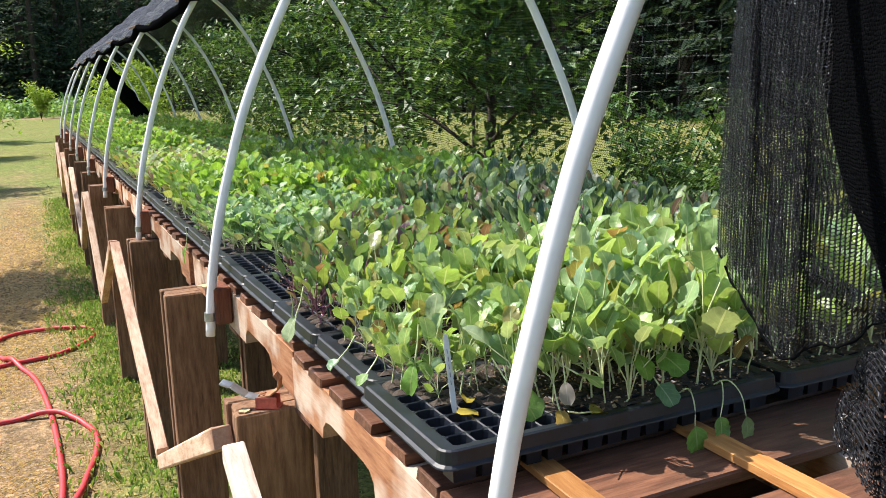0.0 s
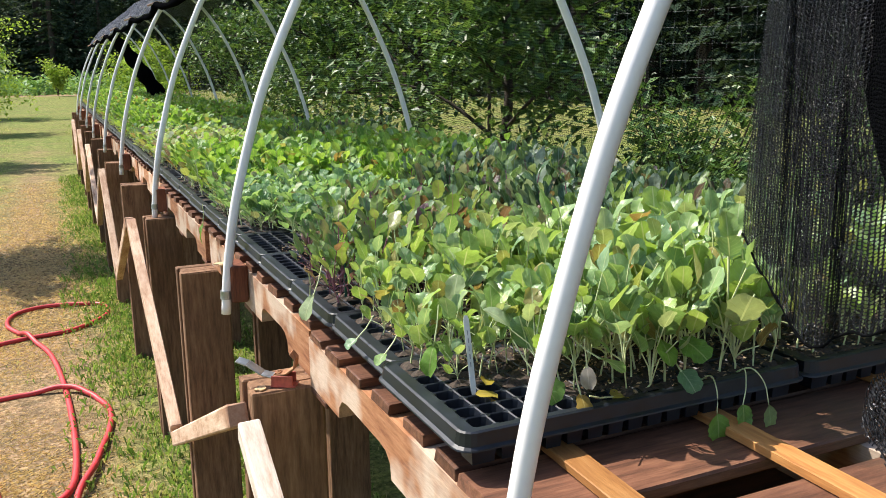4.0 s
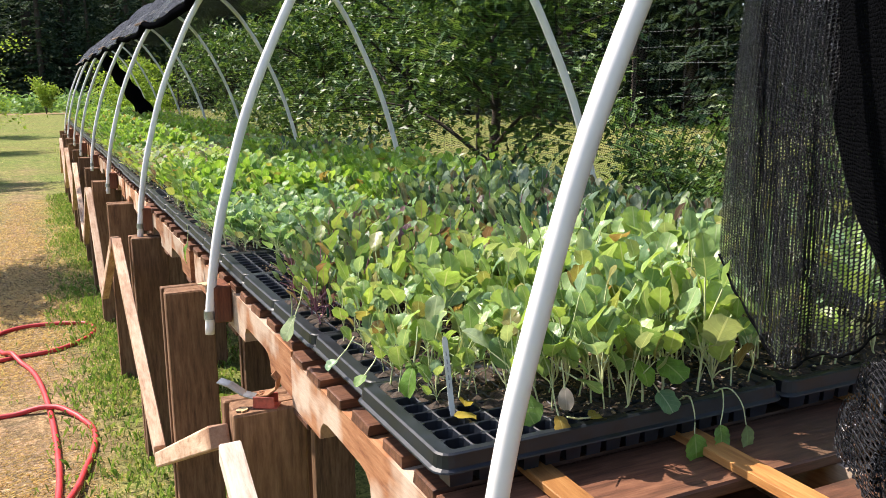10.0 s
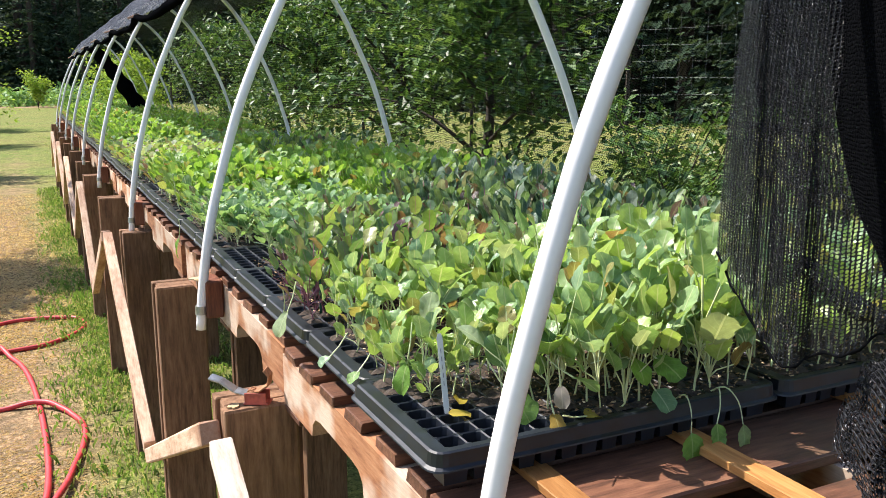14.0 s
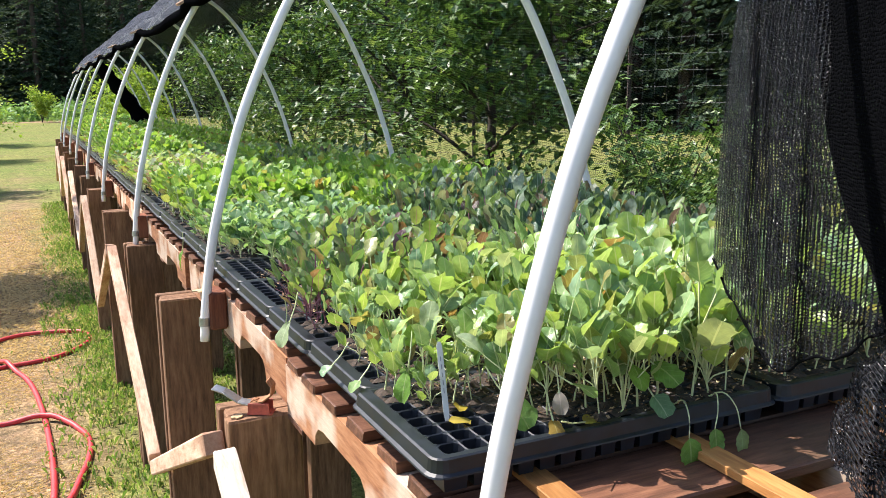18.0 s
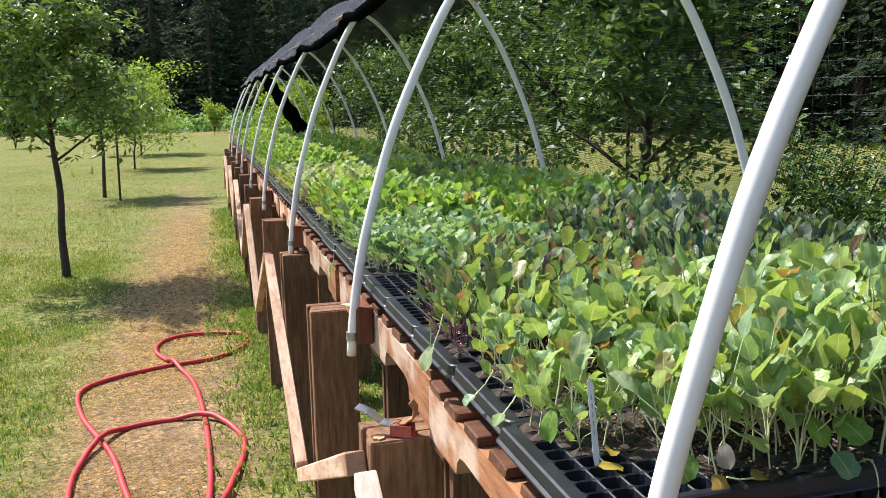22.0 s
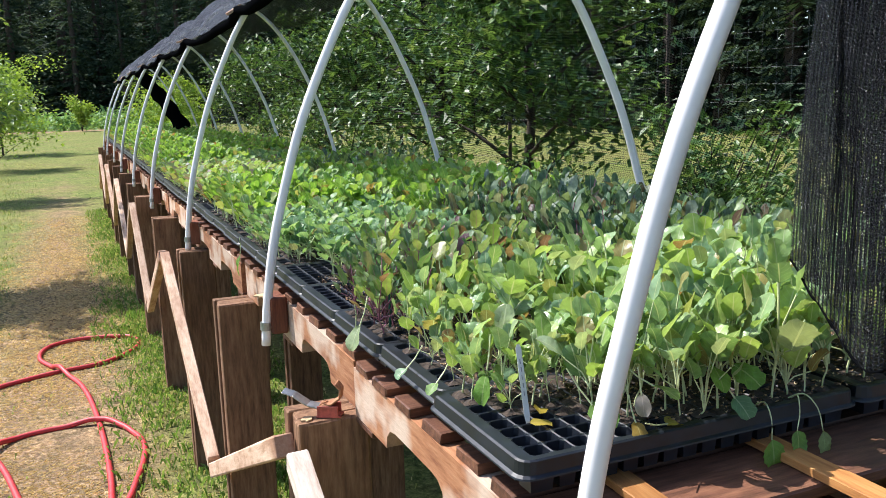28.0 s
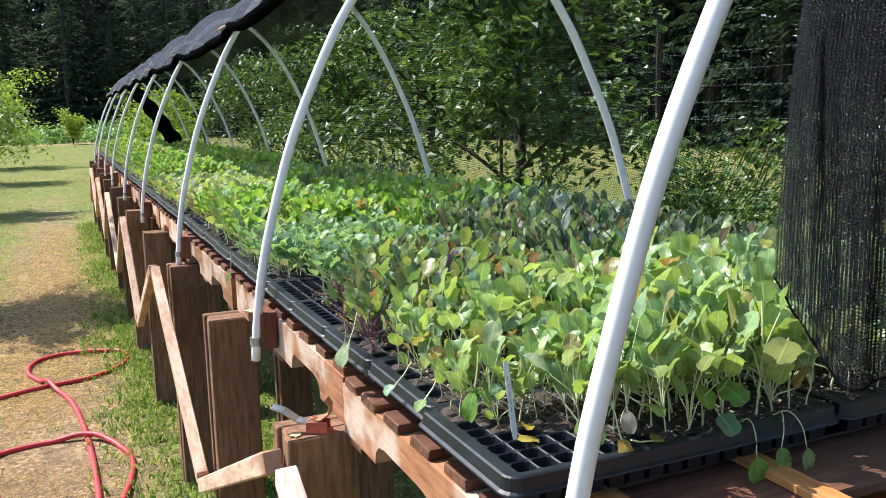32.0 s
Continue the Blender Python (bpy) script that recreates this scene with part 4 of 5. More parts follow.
for j, pair in enumerate(ROWS):
    for side, (kind, pat) in enumerate(pair):
        rj = random.Random(j * 7 + side)
        x = tray_x(j, side) + rj.uniform(-0.003, 0.003) * (j > 1)
        y = Y_TRAY + j * TRAY_PITCH
        turn = rj.uniform(-0.5, 0.5) if j else 0.0
        what = {"corner": "black plug tray with empty corner cells, planted with ", "gappy": "partly empty black plug tray planted with ",
                "half": "half-empty black plug tray planted with ", "sparse": "gappy black plug tray planted with "}.get(pat, "full black plug tray planted with ")
        place_tray(x, y, pat, PATTERNS[pat], what + SHORT[kind], turn)
        if j > 1:
            place_foliage(x, y, kind, rj.randint(0, 1 if pat == "all" else 0), PATTERNS[pat], pat, DESC[kind] + " growing in a tray", turn, (7, 4) if j < 9 else (5, 2))

# the nearest trays: every seedling a thing of its own
NEAR_N = 14
NEAR = []
for k in range(NEAR_N):
    rng = random.Random(900 + k)
    st, pt, bl = grow(rng, "cabbage", (10, 6))
    s = thing("seedling", "light green cabbage seedling with thin pale stems", "seedling", None, "cabbage seedlings in the near trays")
    v, f, _ = merge(st)
    raw("stem", v, f, STEM_GREEN, s, smooth=True)
    for q, b in zip(pt, bl):
        v, f, _ = merge([q, b])
        raw("leaf", v, f, LEAF_CABBAGE, s, [(0.5, 0)] * len(q[0]) + b[2], True, STEM_GREEN, len(q[1]))
    NEAR.append([s, False])


def near_seedlings():
    rng = random.Random(77)
    for j in (0, 1):
        for side in (0, 1):
            pat = PATTERNS[ROWS[j][side][1]]
            for i, jj, cx, cy in cells(pat):
                if rng.random() < (0.27 if jj else 0.45):
                    continue
                x, y = tray_x(j, side) + cx, Y_TRAY + j * TRAY_PITCH + cy
                size = rng.uniform(0.8, 1.22) * (0.7 if x < 0.16 else 0.9 if x < 0.25 else 1.0)
                m = on_bench(x, y, Z_TRAY + TRAY_H - 0.004, rng.uniform(-7, 7), rng.uniform(-7, 7), rng.uniform(0, 360)) @ Matrix.Diagonal((size, size, size, 1))
                slot = NEAR[rng.randrange(NEAR_N)]
                if not slot[1]:
                    slot[0].matrix_basis, slot[1] = m, True
                else:
                    c = copy_thing(slot[0], m)
                    c.matrix_basis = m
    for s, used in NEAR:
        assert used


near_seedlings()


# scattered debris on the soil of the near trays
def debris():
    rng = random.Random(5)
    vs, fs = [], []
    for _ in range(12000):
        x, y = rng.uniform(0.09, 1.1), rng.uniform(0.02, 1.1)
        if x < 0.2 and y < 0.15:
            continue
        r, a, z = rng.uniform(0.0012, 0.0055) * rng.uniform(0.4, 1), rng.uniform(0, 6.3), Z_TRAY + TRAY_H + rng.uniform(-0.001, 0.005)
        q = len(vs)
        for k in range(5):
            t = a + k * 1.257
            vs.append((x + r * math.cos(t) * rng.uniform(0.5, 1.2), y + 0.7 * r * math.sin(t), z + rng.uniform(-0.001, 0.002)))
        fs.append((q, q + 1, q + 2, q + 3, q + 4))
    o = raw("soil_debris", vs, fs, FLAKES)
    o.matrix_basis = BENCH
    tagged(o, "pale husks and bits of bark on the potting soil", "debris", kind="stuff")


debris()

# ---------------------------------------------------------------- shade cloth
def cloth(name, fn, nu, nv, du, dv, parent, mat=None, label=""):
    """A sheet of cloth from a function of u and v in 0..1; du, dv: its size in metres for the weave."""
    vs, uv, fs = [], [], []
    for j in range(nv + 1):
        for i in range(nu + 1):
            vs.append(fn(i / nu, j / nv))
            uv.append((i / nu * du, j / nv * dv))
    for j in range(nv):
        for i in range(nu):
            q = j * (nu + 1) + i
            fs.append((q, q + 1, q + nu + 2, q + nu + 1))
    ob = raw(name, vs, fs, mat or SHADE, parent, uv, True)
    if label:
        ob["label"] = label
    return ob


def ease(a, b, x):
    t = max(0.0, min(1.0, (x - a) / (b - a)))
    return t * t * (3 - 2 * t)


HOOP_IN = [Vector((p.x, 0, p.z)) for p in hoop_line(2.03, 6)][::-1]       # right foot, over the crown, to the left foot


def on_hoop(p):
    """The place at share p of the way over the hoop."""
    f = p * (len(HOOP_IN) - 1)
    i = min(int(f), len(HOOP_IN) - 2)
    return HOOP_IN[i].lerp(HOOP_IN[i + 1], f - i)


def edge_share(y):
    """How far over the hoop the cloth reaches at y."""
    far = 0.665
    return 0.30 + 0.23 * ease(0.1, 1.2, y) + (far - 0.53) * ease(1.2, 2.6, y)


def low_share(y):
    return 0.045 + 0.20 * ease(7.5, 12.0, y)


def roof(u, v):
    y = 0.12 + u * 12.0
    lo, hi = low_share(y), edge_share(y)
    p = on_hoop(lo + (hi - lo) * v)
    out = Vector((p.x, 0, p.z - 1.2)).normalized()
    # the cloth sags between hoops and billows a little
    near = min(abs(y - h) for h in HOOP_Y)
    sag = -0.012 * ease(0.0, 0.7, near) * ease(0.3, 0.6, v) + 0.016
    rip = 0.012 * noise.noise((y * 2.2, v * 3.0, 1.7)) + 0.003 * math.sin(y * 9 + v * 5)
    sag += 0.022 * (near < 0.2) * ease(0.2, 0.0, near) * (v > 0.6)
    p = p + out * (sag + rip)
    return (HOOP_MID + p.x, y, p.z + (0.02 if y > 2 else 0.0) * v)


ROOF_CLOTH = thing("shade_cloth", "black knitted shade cloth draped over the white hoops", "shade cloth", BENCH.copy())
cloth("cloth_sheet", roof, 170, 26, 12.0, 1.75, ROOF_CLOTH)


def hem_line(y0, y1, steps, seed):
    pts = []
    for k in range(steps + 1):
        y = y0 + (y1 - y0) * k / steps
        u = (y - 0.12) / 12.0
        x, yy, z = roof(u, 1.0)
        pts.append((x + 0.006 * noise.noise((y * 4, seed, 0)), yy, z - 0.014 + 0.006 * noise.noise((y * 3, 5, seed))))
    return pts


v, f = tube_mesh(hem_line(1.25, 11.9, 120, 1), [0.022 - 0.008 * min(1.0, k / 60) + 0.003 * math.sin(k * 0.9) * math.sin(k * 0.37) for k in range(121)], 8)
raw("rolled_edge", v, f, SHADE_THICK, ROOF_CLOTH, smooth=True)


def clothes_peg():
    p = thing("clothes_peg", "weathered tan wooden clothes peg gripping the cloth edge", "clothes peg", None, "pegs on the cloth")
    for s in (-1, 1):
        bm = bmesh.new()
        box(bm, -0.005, 0.005, -0.0035, 0.0035, -0.036, 0.036, 0.001)
        o = part("peg_half", bm, BRACE_WOOD, p)
        o.matrix_basis = pose(0, s * 0.005, 0, s * 4)
    v, f = tube_mesh([(-0.007, 0, 0.006), (0.007, 0, 0.006)], 0.0035, 8)
    raw("spring", v, f, GALV, p)
    return p


PEG = clothes_peg()
for k, y in enumerate(HOOP_Y[2:]):
    x, yy, z = roof((y - 0.12) / 12.0, 1.0)
    m = on_bench(x - 0.012, y - 0.015, z - 0.01, 0, 60 + 10 * math.sin(k), 15)
    if k == 0:
        PEG.matrix_basis = m
    else:
        copy_thing(PEG, m)


# The loose end hangs in an upright plane beside the near trays: s runs along it towards the path, z up, out towards the path side.
HANG_AT, HANG_ALONG, HANG_OUT = Vector((0.44, 0.06, 0)), Vector((-0.32, -0.947, 0)), Vector((-0.72, -0.69, 0))


def hung(s, z, out):
    p = HANG_AT + HANG_ALONG * s + HANG_OUT * out
    return (p.x, p.y, z)


def along(points, x):
    """Height of a line of (x, y) points at x."""
    if x <= points[0][0]:
        return points[0][1]
    for (x0, y0), (x1, y1) in zip(points, points[1:]):
        if x <= x1:
            t = (x - x0) / (x1 - x0)
            return y0 + (y1 - y0) * t
    return points[-1][1]


HANG_TOP = 1.93
HEM = [(0.026, 1.250), (0.089, 1.231), (0.145, 1.203), (0.178, 1.184), (0.215, 1.182), (0.28, 1.209), (0.33, 1.231), (0.38, 1.262), (0.46, 1.29), (0.56, 1.30)]
INNER_LOW = [(0.03, 1.245), (0.12, 1.236), (0.20, 1.250), (0.239, 1.275), (0.262, 1.302), (0.288, 1.327), (0.31, 1.352)]
INNER_EDGE = [(1.24, 0.31), (1.352, 0.308), (1.388, 0.293), (1.424, 0.277), (1.50, 0.252), (1.56, 0.243), (1.93, 0.235)]
DARK_LEFT = [(1.20, 0.425), (1.24, 0.40), (1.286, 0.376), (1.309, 0.364), (1.331, 0.344), (1.354, 0.319), (1.388, 0.296), (1.44, 0.269), (1.494, 0.252), (1.549, 0.241), (1.93, 0.225)]
DARK_RIGHT = [(1.20, 0.62), (1.35, 0.55), (1.40, 0.45), (1.444, 0.396), (1.458, 0.384), (1.49, 0.375), (1.537, 0.365), (1.93, 0.33)]


def left_edge(z):
    return 0.026 + 0.036 * (max(0.0, z - 1.25) / 0.316) ** 2


def pleats(s, z, k):
    return 0.010 * math.sin(s * 62 + 3 * z + k) * math.sin(z * 7 + s * 9 + k) + 0.016 * noise.noise((s * 9, z * 7, 3.0 + k)) + 0.004 * math.sin(s * 170 + 5 * z + k)


def main_sheet(u, v):
    z = HANG_TOP + (along(HEM, 0.026 + 0.534 * u) - HANG_TOP) * v
    s = left_edge(z) + (0.56 - left_edge(z)) * u
    bulge = 0.03 * math.sin(math.pi * min(1.0, u * 1.9)) * ease(0.35, 0.9, v)
    turn = -0.05 * (1 - ease(0.0, 0.12, u))
    return hung(s, z + 0.004 * noise.noise((u * 14, 2, v * 3)) * v, pleats(s, z, 0) + bulge + turn)


def inner_sheet(u, v):
    low = along(INNER_LOW, 0.03 + 0.28 * u)
    z = HANG_TOP + (low - HANG_TOP) * v
    s = left_edge(z) + (along(INNER_EDGE, z) - left_edge(z)) * u
    return hung(s, z, pleats(s, z, 2.4) - 0.024 - 0.03 * (1 - ease(0.0, 0.14, u)))


def back_sheet(u, v):
    s = 0.05 + 0.22 * u
    z = HANG_TOP + (along(HEM, s) + 0.008 - HANG_TOP) * v
    s += 0.5 * (left_edge(z) - 0.026) * (1 - u)
    return hung(s, z, pleats(s, z, 4.1) - 0.05)


def dark_sheet(k):
    def fn(u, v):
        z = HANG_TOP + (1.20 - HANG_TOP) * v
        a, b = along(DARK_LEFT, z), along(DARK_RIGHT, z)
        s = a + (b - a) * u
        return hung(s, z, 0.030 - 0.018 * k + 0.5 * pleats(s * 1.3, z, 5 + k) - 0.02 * math.cos(u * math.pi))
    return fn


def cross_fold(u, v):
    s = 0.225 + 0.30 * u
    top = 1.301 - 0.025 * ease(0.0, 0.6, u)
    z = top - (0.020 + 0.008 * u + 0.006 * math.sin(u * 9)) * v
    return hung(s - 0.01 * v, z, 0.012 + 0.014 * math.sin(v * math.pi) + pleats(s, z, 0))


CURTAIN = thing("hanging_cloth", "loose end of black shade cloth hanging in folds beside seedlings", "shade cloth")
cloth("cloth_panel", main_sheet, 110, 70, 0.50, 0.72, CURTAIN, SHADE_NEAR)
cloth("inner_fold", inner_sheet, 80, 60, 0.27, 0.68, CURTAIN, SHADE_INNER)
for k in range(2):
    cloth("thick_fold", dark_sheet(k), 50, 60, 0.25, 0.75, CURTAIN, SHADE_INNER if k else SHADE_THICK, "" if k else "dense black folds")
cloth("back_fold", back_sheet, 60, 60, 0.24, 0.70, CURTAIN, SHADE_INNER)
cloth("cross_fold", cross_fold, 60, 10, 0.3, 0.028, CURTAIN, SHADE_INNER)
v, f = tube_mesh([main_sheet(k / 60, 1.0) for k in range(61)], [0.0014 + 0.0008 * math.sin(k * 1.7) * math.sin(k * 0.6) for k in range(61)], 6)
raw("hem", v, f, SHADE_THICK, CURTAIN, smooth=True)


TUFT_EDGE = [(0.0, 0.310, 1.132), (0.3, 0.327, 1.174), (0.7, 0.374, 1.239), (1.0, 0.420, 1.283)]


def tuft(k):
    def fn(u, v):
        s0, z0 = along([(a, b) for a, b, _ in TUFT_EDGE], u), along([(a, c) for a, _, c in TUFT_EDGE], u)
        s = s0 + 0.20 * v
        z = z0 + (-0.045 * math.sqrt(v) * (1 - u) - 0.02 * u * v) + 0.004 * math.sin(u * 24 + v * 7 + k)
        round_out = 0.045 * math.sin(min(1.0, v * 2.2) * math.pi / 2) + 0.010 * math.sin(v * 31 + u * 5 + k) + 0.008 * noise.noise((u * 8, v * 9, k))
        return hung(s + 0.004 * math.sin(u * 19 + k), z, round_out - 0.018 * k)
    return fn


for k in range(2):
    cloth("gathered_foot", tuft(k), 60, 50, 0.26, 0.20, CURTAIN, SHADE_INNER if k else SHADE_TUFT)


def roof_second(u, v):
    """The doubled strip of cloth along the crown; its grey colour stands for sun sheen."""
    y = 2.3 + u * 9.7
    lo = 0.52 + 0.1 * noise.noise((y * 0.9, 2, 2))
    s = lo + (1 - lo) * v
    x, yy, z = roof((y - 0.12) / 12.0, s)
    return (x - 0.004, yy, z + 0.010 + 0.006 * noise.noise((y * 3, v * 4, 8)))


cloth("doubled_strip", roof_second, 120, 14, 9.7, 1.1, ROOF_CLOTH, SHADE_ROOF, "doubled strip of the black cloth, coloured grey for its sunlit sheen")


def far_hang(k):
    pts, rad = [], []
    for q in range(25):
        v = q / 24
        pts.append((0.30 + 0.52 * v + 0.2 * k * v, 9.2 - 0.6 * k, 1.90 - 0.78 * v + 0.05 * math.sin(v * 3)))
        rad.append(0.06 + 0.03 * v + 0.012 * math.sin(q * 1.3 + k))
    return tube_mesh(pts, rad, 9)


for k in range(1):
    v, f = far_hang(k)
    tw = raw("cloth_twist", v, f, SHADE_THICK, None, smooth=True)
    tw.matrix_basis = BENCH
    tagged(tw, "twisted length of black shade cloth hanging inside the hoops", "shade cloth")


# ---------------------------------------------------------------- hose on the lawn
HOSE_A = [(-0.62, 1.9), (-0.66, 2.3), (-0.74, 2.65), (-0.838, 3.06), (-1.021, 3.562), (-1.092, 3.97), (-0.962, 4.175), (-0.671, 4.33), (-0.384, 4.414), (-0.195, 4.68),
          (-0.229, 4.94), (-0.517, 5.031), (-0.708, 4.922), (-0.748, 4.668), (-0.641, 4.376), (-0.513, 3.991), (-0.438, 3.33), (-0.412, 2.55), (-0.47, 2.25),
          (-0.68, 2.16), (-0.88, 2.35), (-0.957, 2.743), (-0.925, 3.1), (-0.789, 3.354), (-0.484, 3.39), (-0.331, 3.248), (-0.264, 2.968), (-0.338, 2.507), (-0.42, 2.1), (-0.3, 1.5), (0.1, 0.9)]


def build_hose():
    line = smooth_line([(x, y, 0) for x, y in HOSE_A], 8)
    pts = []
    for i, p in enumerate(line):
        z = 0.008
        for q in line[:max(0, i - 16)]:
            d = (Vector((q.x, q.y)) - Vector((p.x, p.y))).length
            if d < 0.12:
                z = max(z, 0.012 + 0.028 * (1 - d / 0.12))
        pts.append((p.x, p.y, z))
    v, f = tube_mesh(pts, 0.0128, 10)
    h = raw("garden_hose", v, f, HOSE_RED, None, smooth=True)
    tagged(h, "faded red rubber garden hose lying in loops on dry grass", "hose")


build_hose()

# ---------------------------------------------------------------- small things on the bench
def build_clamp():
    c = thing("spring_clamp", "rusty spring clamp with red jaws and a grey handle", "clamp", on_bench(-0.022, 0.675, 0.9125, 0, 0, -30) @ Matrix.Diagonal((1.15, 1.15, 1.15, 1)))
    for s, mat, nm in ((-1, GALV, "handle"), (1, RUST, "handle")):
        bm = bmesh.new()
        prof = [(0.0, 0.004), (-0.02, 0.009), (-0.042, 0.024), (-0.06, 0.030)] if s < 0 else [(0.0, 0.004), (0.020, 0.008), (0.034, 0.018), (0.036, 0.034), (0.028, 0.044)]
        for (x0, z0), (x1, z1) in zip(prof, prof[1:]):
            L = math.hypot(x1 - x0, z1 - z0)
            box(bm, 0, L, -0.011, 0.011, 0, 0.003, 0.0008, pose(x0, 0, z0 + 0.012, 0, -math.degrees(math.atan2(z1 - z0, x1 - x0))))
        part(nm, bm, mat, c, "bare grey steel handle" if s < 0 else "rusted steel handle")
    for s in (-1, 1):
        bm = bmesh.new()
        box(bm, -0.004, 0.03, s * 0.011 - 0.0012, s * 0.011 + 0.0012, 0.0, 0.019, 0.0008)
        o = part("jaw_cheek", bm, CLAMP_RED, c, "worn red painted jaw")
    bm = bmesh.new()
    box(bm, -0.006, 0.034, -0.0125, 0.0125, 0.0, 0.003, 0.0008)
    part("jaw_plate", bm, CLAMP_RED, c)
    pts = [(0.006 + 0.007 * math.cos(a), -0.009 + 0.018 * a / 18.8, 0.016 + 0.007 * math.sin(a)) for a in [k * 0.52 for k in range(37)]]
    v, f = tube_mesh(pts, 0.0013, 6)
    raw("spring", v, f, RUST, c, smooth=True)
    return c


build_clamp()


def chip(m, size, mat, label, name="wood_chip", cat="wood chip"):
    bm = bmesh.new()
    n = 9
    ring = [bm.verts.new((size * (0.8 + 0.35 * math.sin(k * 2.3)) * math.cos(k * 6.283 / n), 0.6 * size * math.sin(k * 6.283 / n), 0.0)) for k in range(n)]
    bm.faces.new(ring)
    r = bmesh.ops.extrude_face_region(bm, geom=bm.faces[:])
    bmesh.ops.translate(bm, vec=(0, 0, 0.0025), verts=[g for g in r["geom"] if isinstance(g, bmesh.types.BMVert)])
    bmesh.ops.recalc_face_normals(bm, faces=bm.faces[:])
    o = part(name, bm, mat)
    o.matrix_basis = m
    return tagged(o, label, cat)


chip(on_bench(-0.052, 0.665, 0.9125, 0, 0, 30), 0.015, PERLITE, "pale yellowish fallen leaf on the post top", "fallen_leaf", "leaf")
chip(on_bench(-0.008, 1.228, 1.0212, 0, 0, 10), 0.026, PERLITE, "pale broken wood chip on the mounting block")


def build_stake():
    s = thing("plant_label", "white plastic plant label stuck in the tray corner", "plant label", on_bench(0.097, 0.112, Z_TRAY + TRAY_H - 0.012, -24, 0, -12))
    bm = bmesh.new()
    vs = [bm.verts.new(p) for p in ((-0.0015, 0, 0), (0.0015, 0, 0), (0.0036, 0, 0.02), (0.0036, 0, 0.104), (0.002, 0, 0.109), (-0.002, 0, 0.109), (-0.0036, 0, 0.104), (-0.0036, 0, 0.02))]
    bm.faces.new(vs)
    r = bmesh.ops.extrude_face_region(bm, geom=bm.faces[:])
    bmesh.ops.translate(bm, vec=(0, 0.0012, 0), verts=[g for g in r["geom"] if isinstance(g, bmesh.types.BMVert)])
    bmesh.ops.recalc_face_normals(bm, faces=bm.faces[:])
    part("label_strip", bm, LABEL_WHITE, s)
    for k in range(5):
        bm = bmesh.new()
        z = 0.044 + k * 0.010
        box(bm, -0.0007, 0.0003 + 0.0004 * (k % 2), -0.0006, -0.0002, z, z + 0.006)
        part("writing_mark", bm, INK, s)
    return s


build_stake()
v, f = tube_mesh([(0, 0, 0), (0.001, 0, 0.05), (-0.001, 0.002, 0.1)], 0.0022, 8)
tie = raw("plant_stick", v, f, TIE_GREEN, None, smooth=True)
tie.matrix_basis = on_bench(0.098, 0.62, Z_TRAY + TRAY_H - 0.012)
tagged(tie, "thin teal plastic stick standing in a tray", "plant stick")


def loose_leaf(x, y, z, rx, ry, rz, L, W, mat, label, stalk=0.0, seed=0):
    rng = random.Random(seed)
    o = thing("fallen_leaf" if mat is LEAF_YELLOW else "drooping_leaf", label, "leaf", on_bench(x, y, z, rx, ry, rz))
    b = leaf_blade(rng, (0, 0, 0), Vector((1, 0, 0)), L, W, 0.1, 0.6, 6, 4, 0.04)
    raw("blade", b[0], b[1], mat, o, b[2], True)
    if stalk:
        v, f = tube_mesh([(0.002, 0, 0), (-stalk * 0.5, 0, 0.004), (-stalk, 0, 0.012)], [0.0012, 0.001, 0.001], 5)
        raw("stalk", v, f, STEM_GREEN, o)
    return o


ZR = Z_TRAY + TRAY_H
loose_leaf(0.092, 0.100, ZR + 0.004, 0, 0, -20, 0.028, 0.024, LEAF_YELLOW, "curled yellow fallen leaf lying on empty tray cells", 0, 1)
loose_leaf(0.115, 0.118, ZR + 0.006, 20, -10, 60, 0.02, 0.018, LEAF_YELLOW, "small yellow fallen leaf on the tray", 0, 2)
loose_leaf(0.195, 0.028, ZR + 0.012, 0, 35, -100, 0.026, 0.02, LEAF_YELLOW, "yellowing leaf hanging over the tray rim", 0.03, 3)
loose_leaf(0.235, 0.02, ZR + 0.004, 10, 5, 20, 0.03, 0.024, LEAF_YELLOW, "yellow leaf with a purple stalk on the tray rim", 0.05, 4)
loose_leaf(0.335, 0.016, ZR + 0.022, 20, 35, -80, 0.032, 0.03, LEAF_GREY, "ragged pale yellow-green leaf drooping at the tray rim", 0.03, 5)
loose_leaf(0.205, 0.03, ZR + 0.045, 15, 60, -110, 0.028, 0.019, LEAF_DRY, "withered pale grey leaf hanging at the tray rim", 0.03, 6)
loose_leaf(0.225, 0.035, ZR + 0.05, -10, 10, -60, 0.036, 0.034, LEAF_CABBAGE, "round green leaf lying out over the tray rim", 0.04, 7)
loose_leaf(0.345, 0.03, ZR + 0.058, 15, 20, -70, 0.042, 0.044, LEAF_BRIGHT, "broad pale green leaf drooping over the tray front", 0.05, 8)
loose_leaf(0.315, 0.035, ZR + 0.062, -20, 35, -95, 0.04, 0.034, LEAF_BRIGHT, "green leaf hanging at the tray front", 0.05, 9)


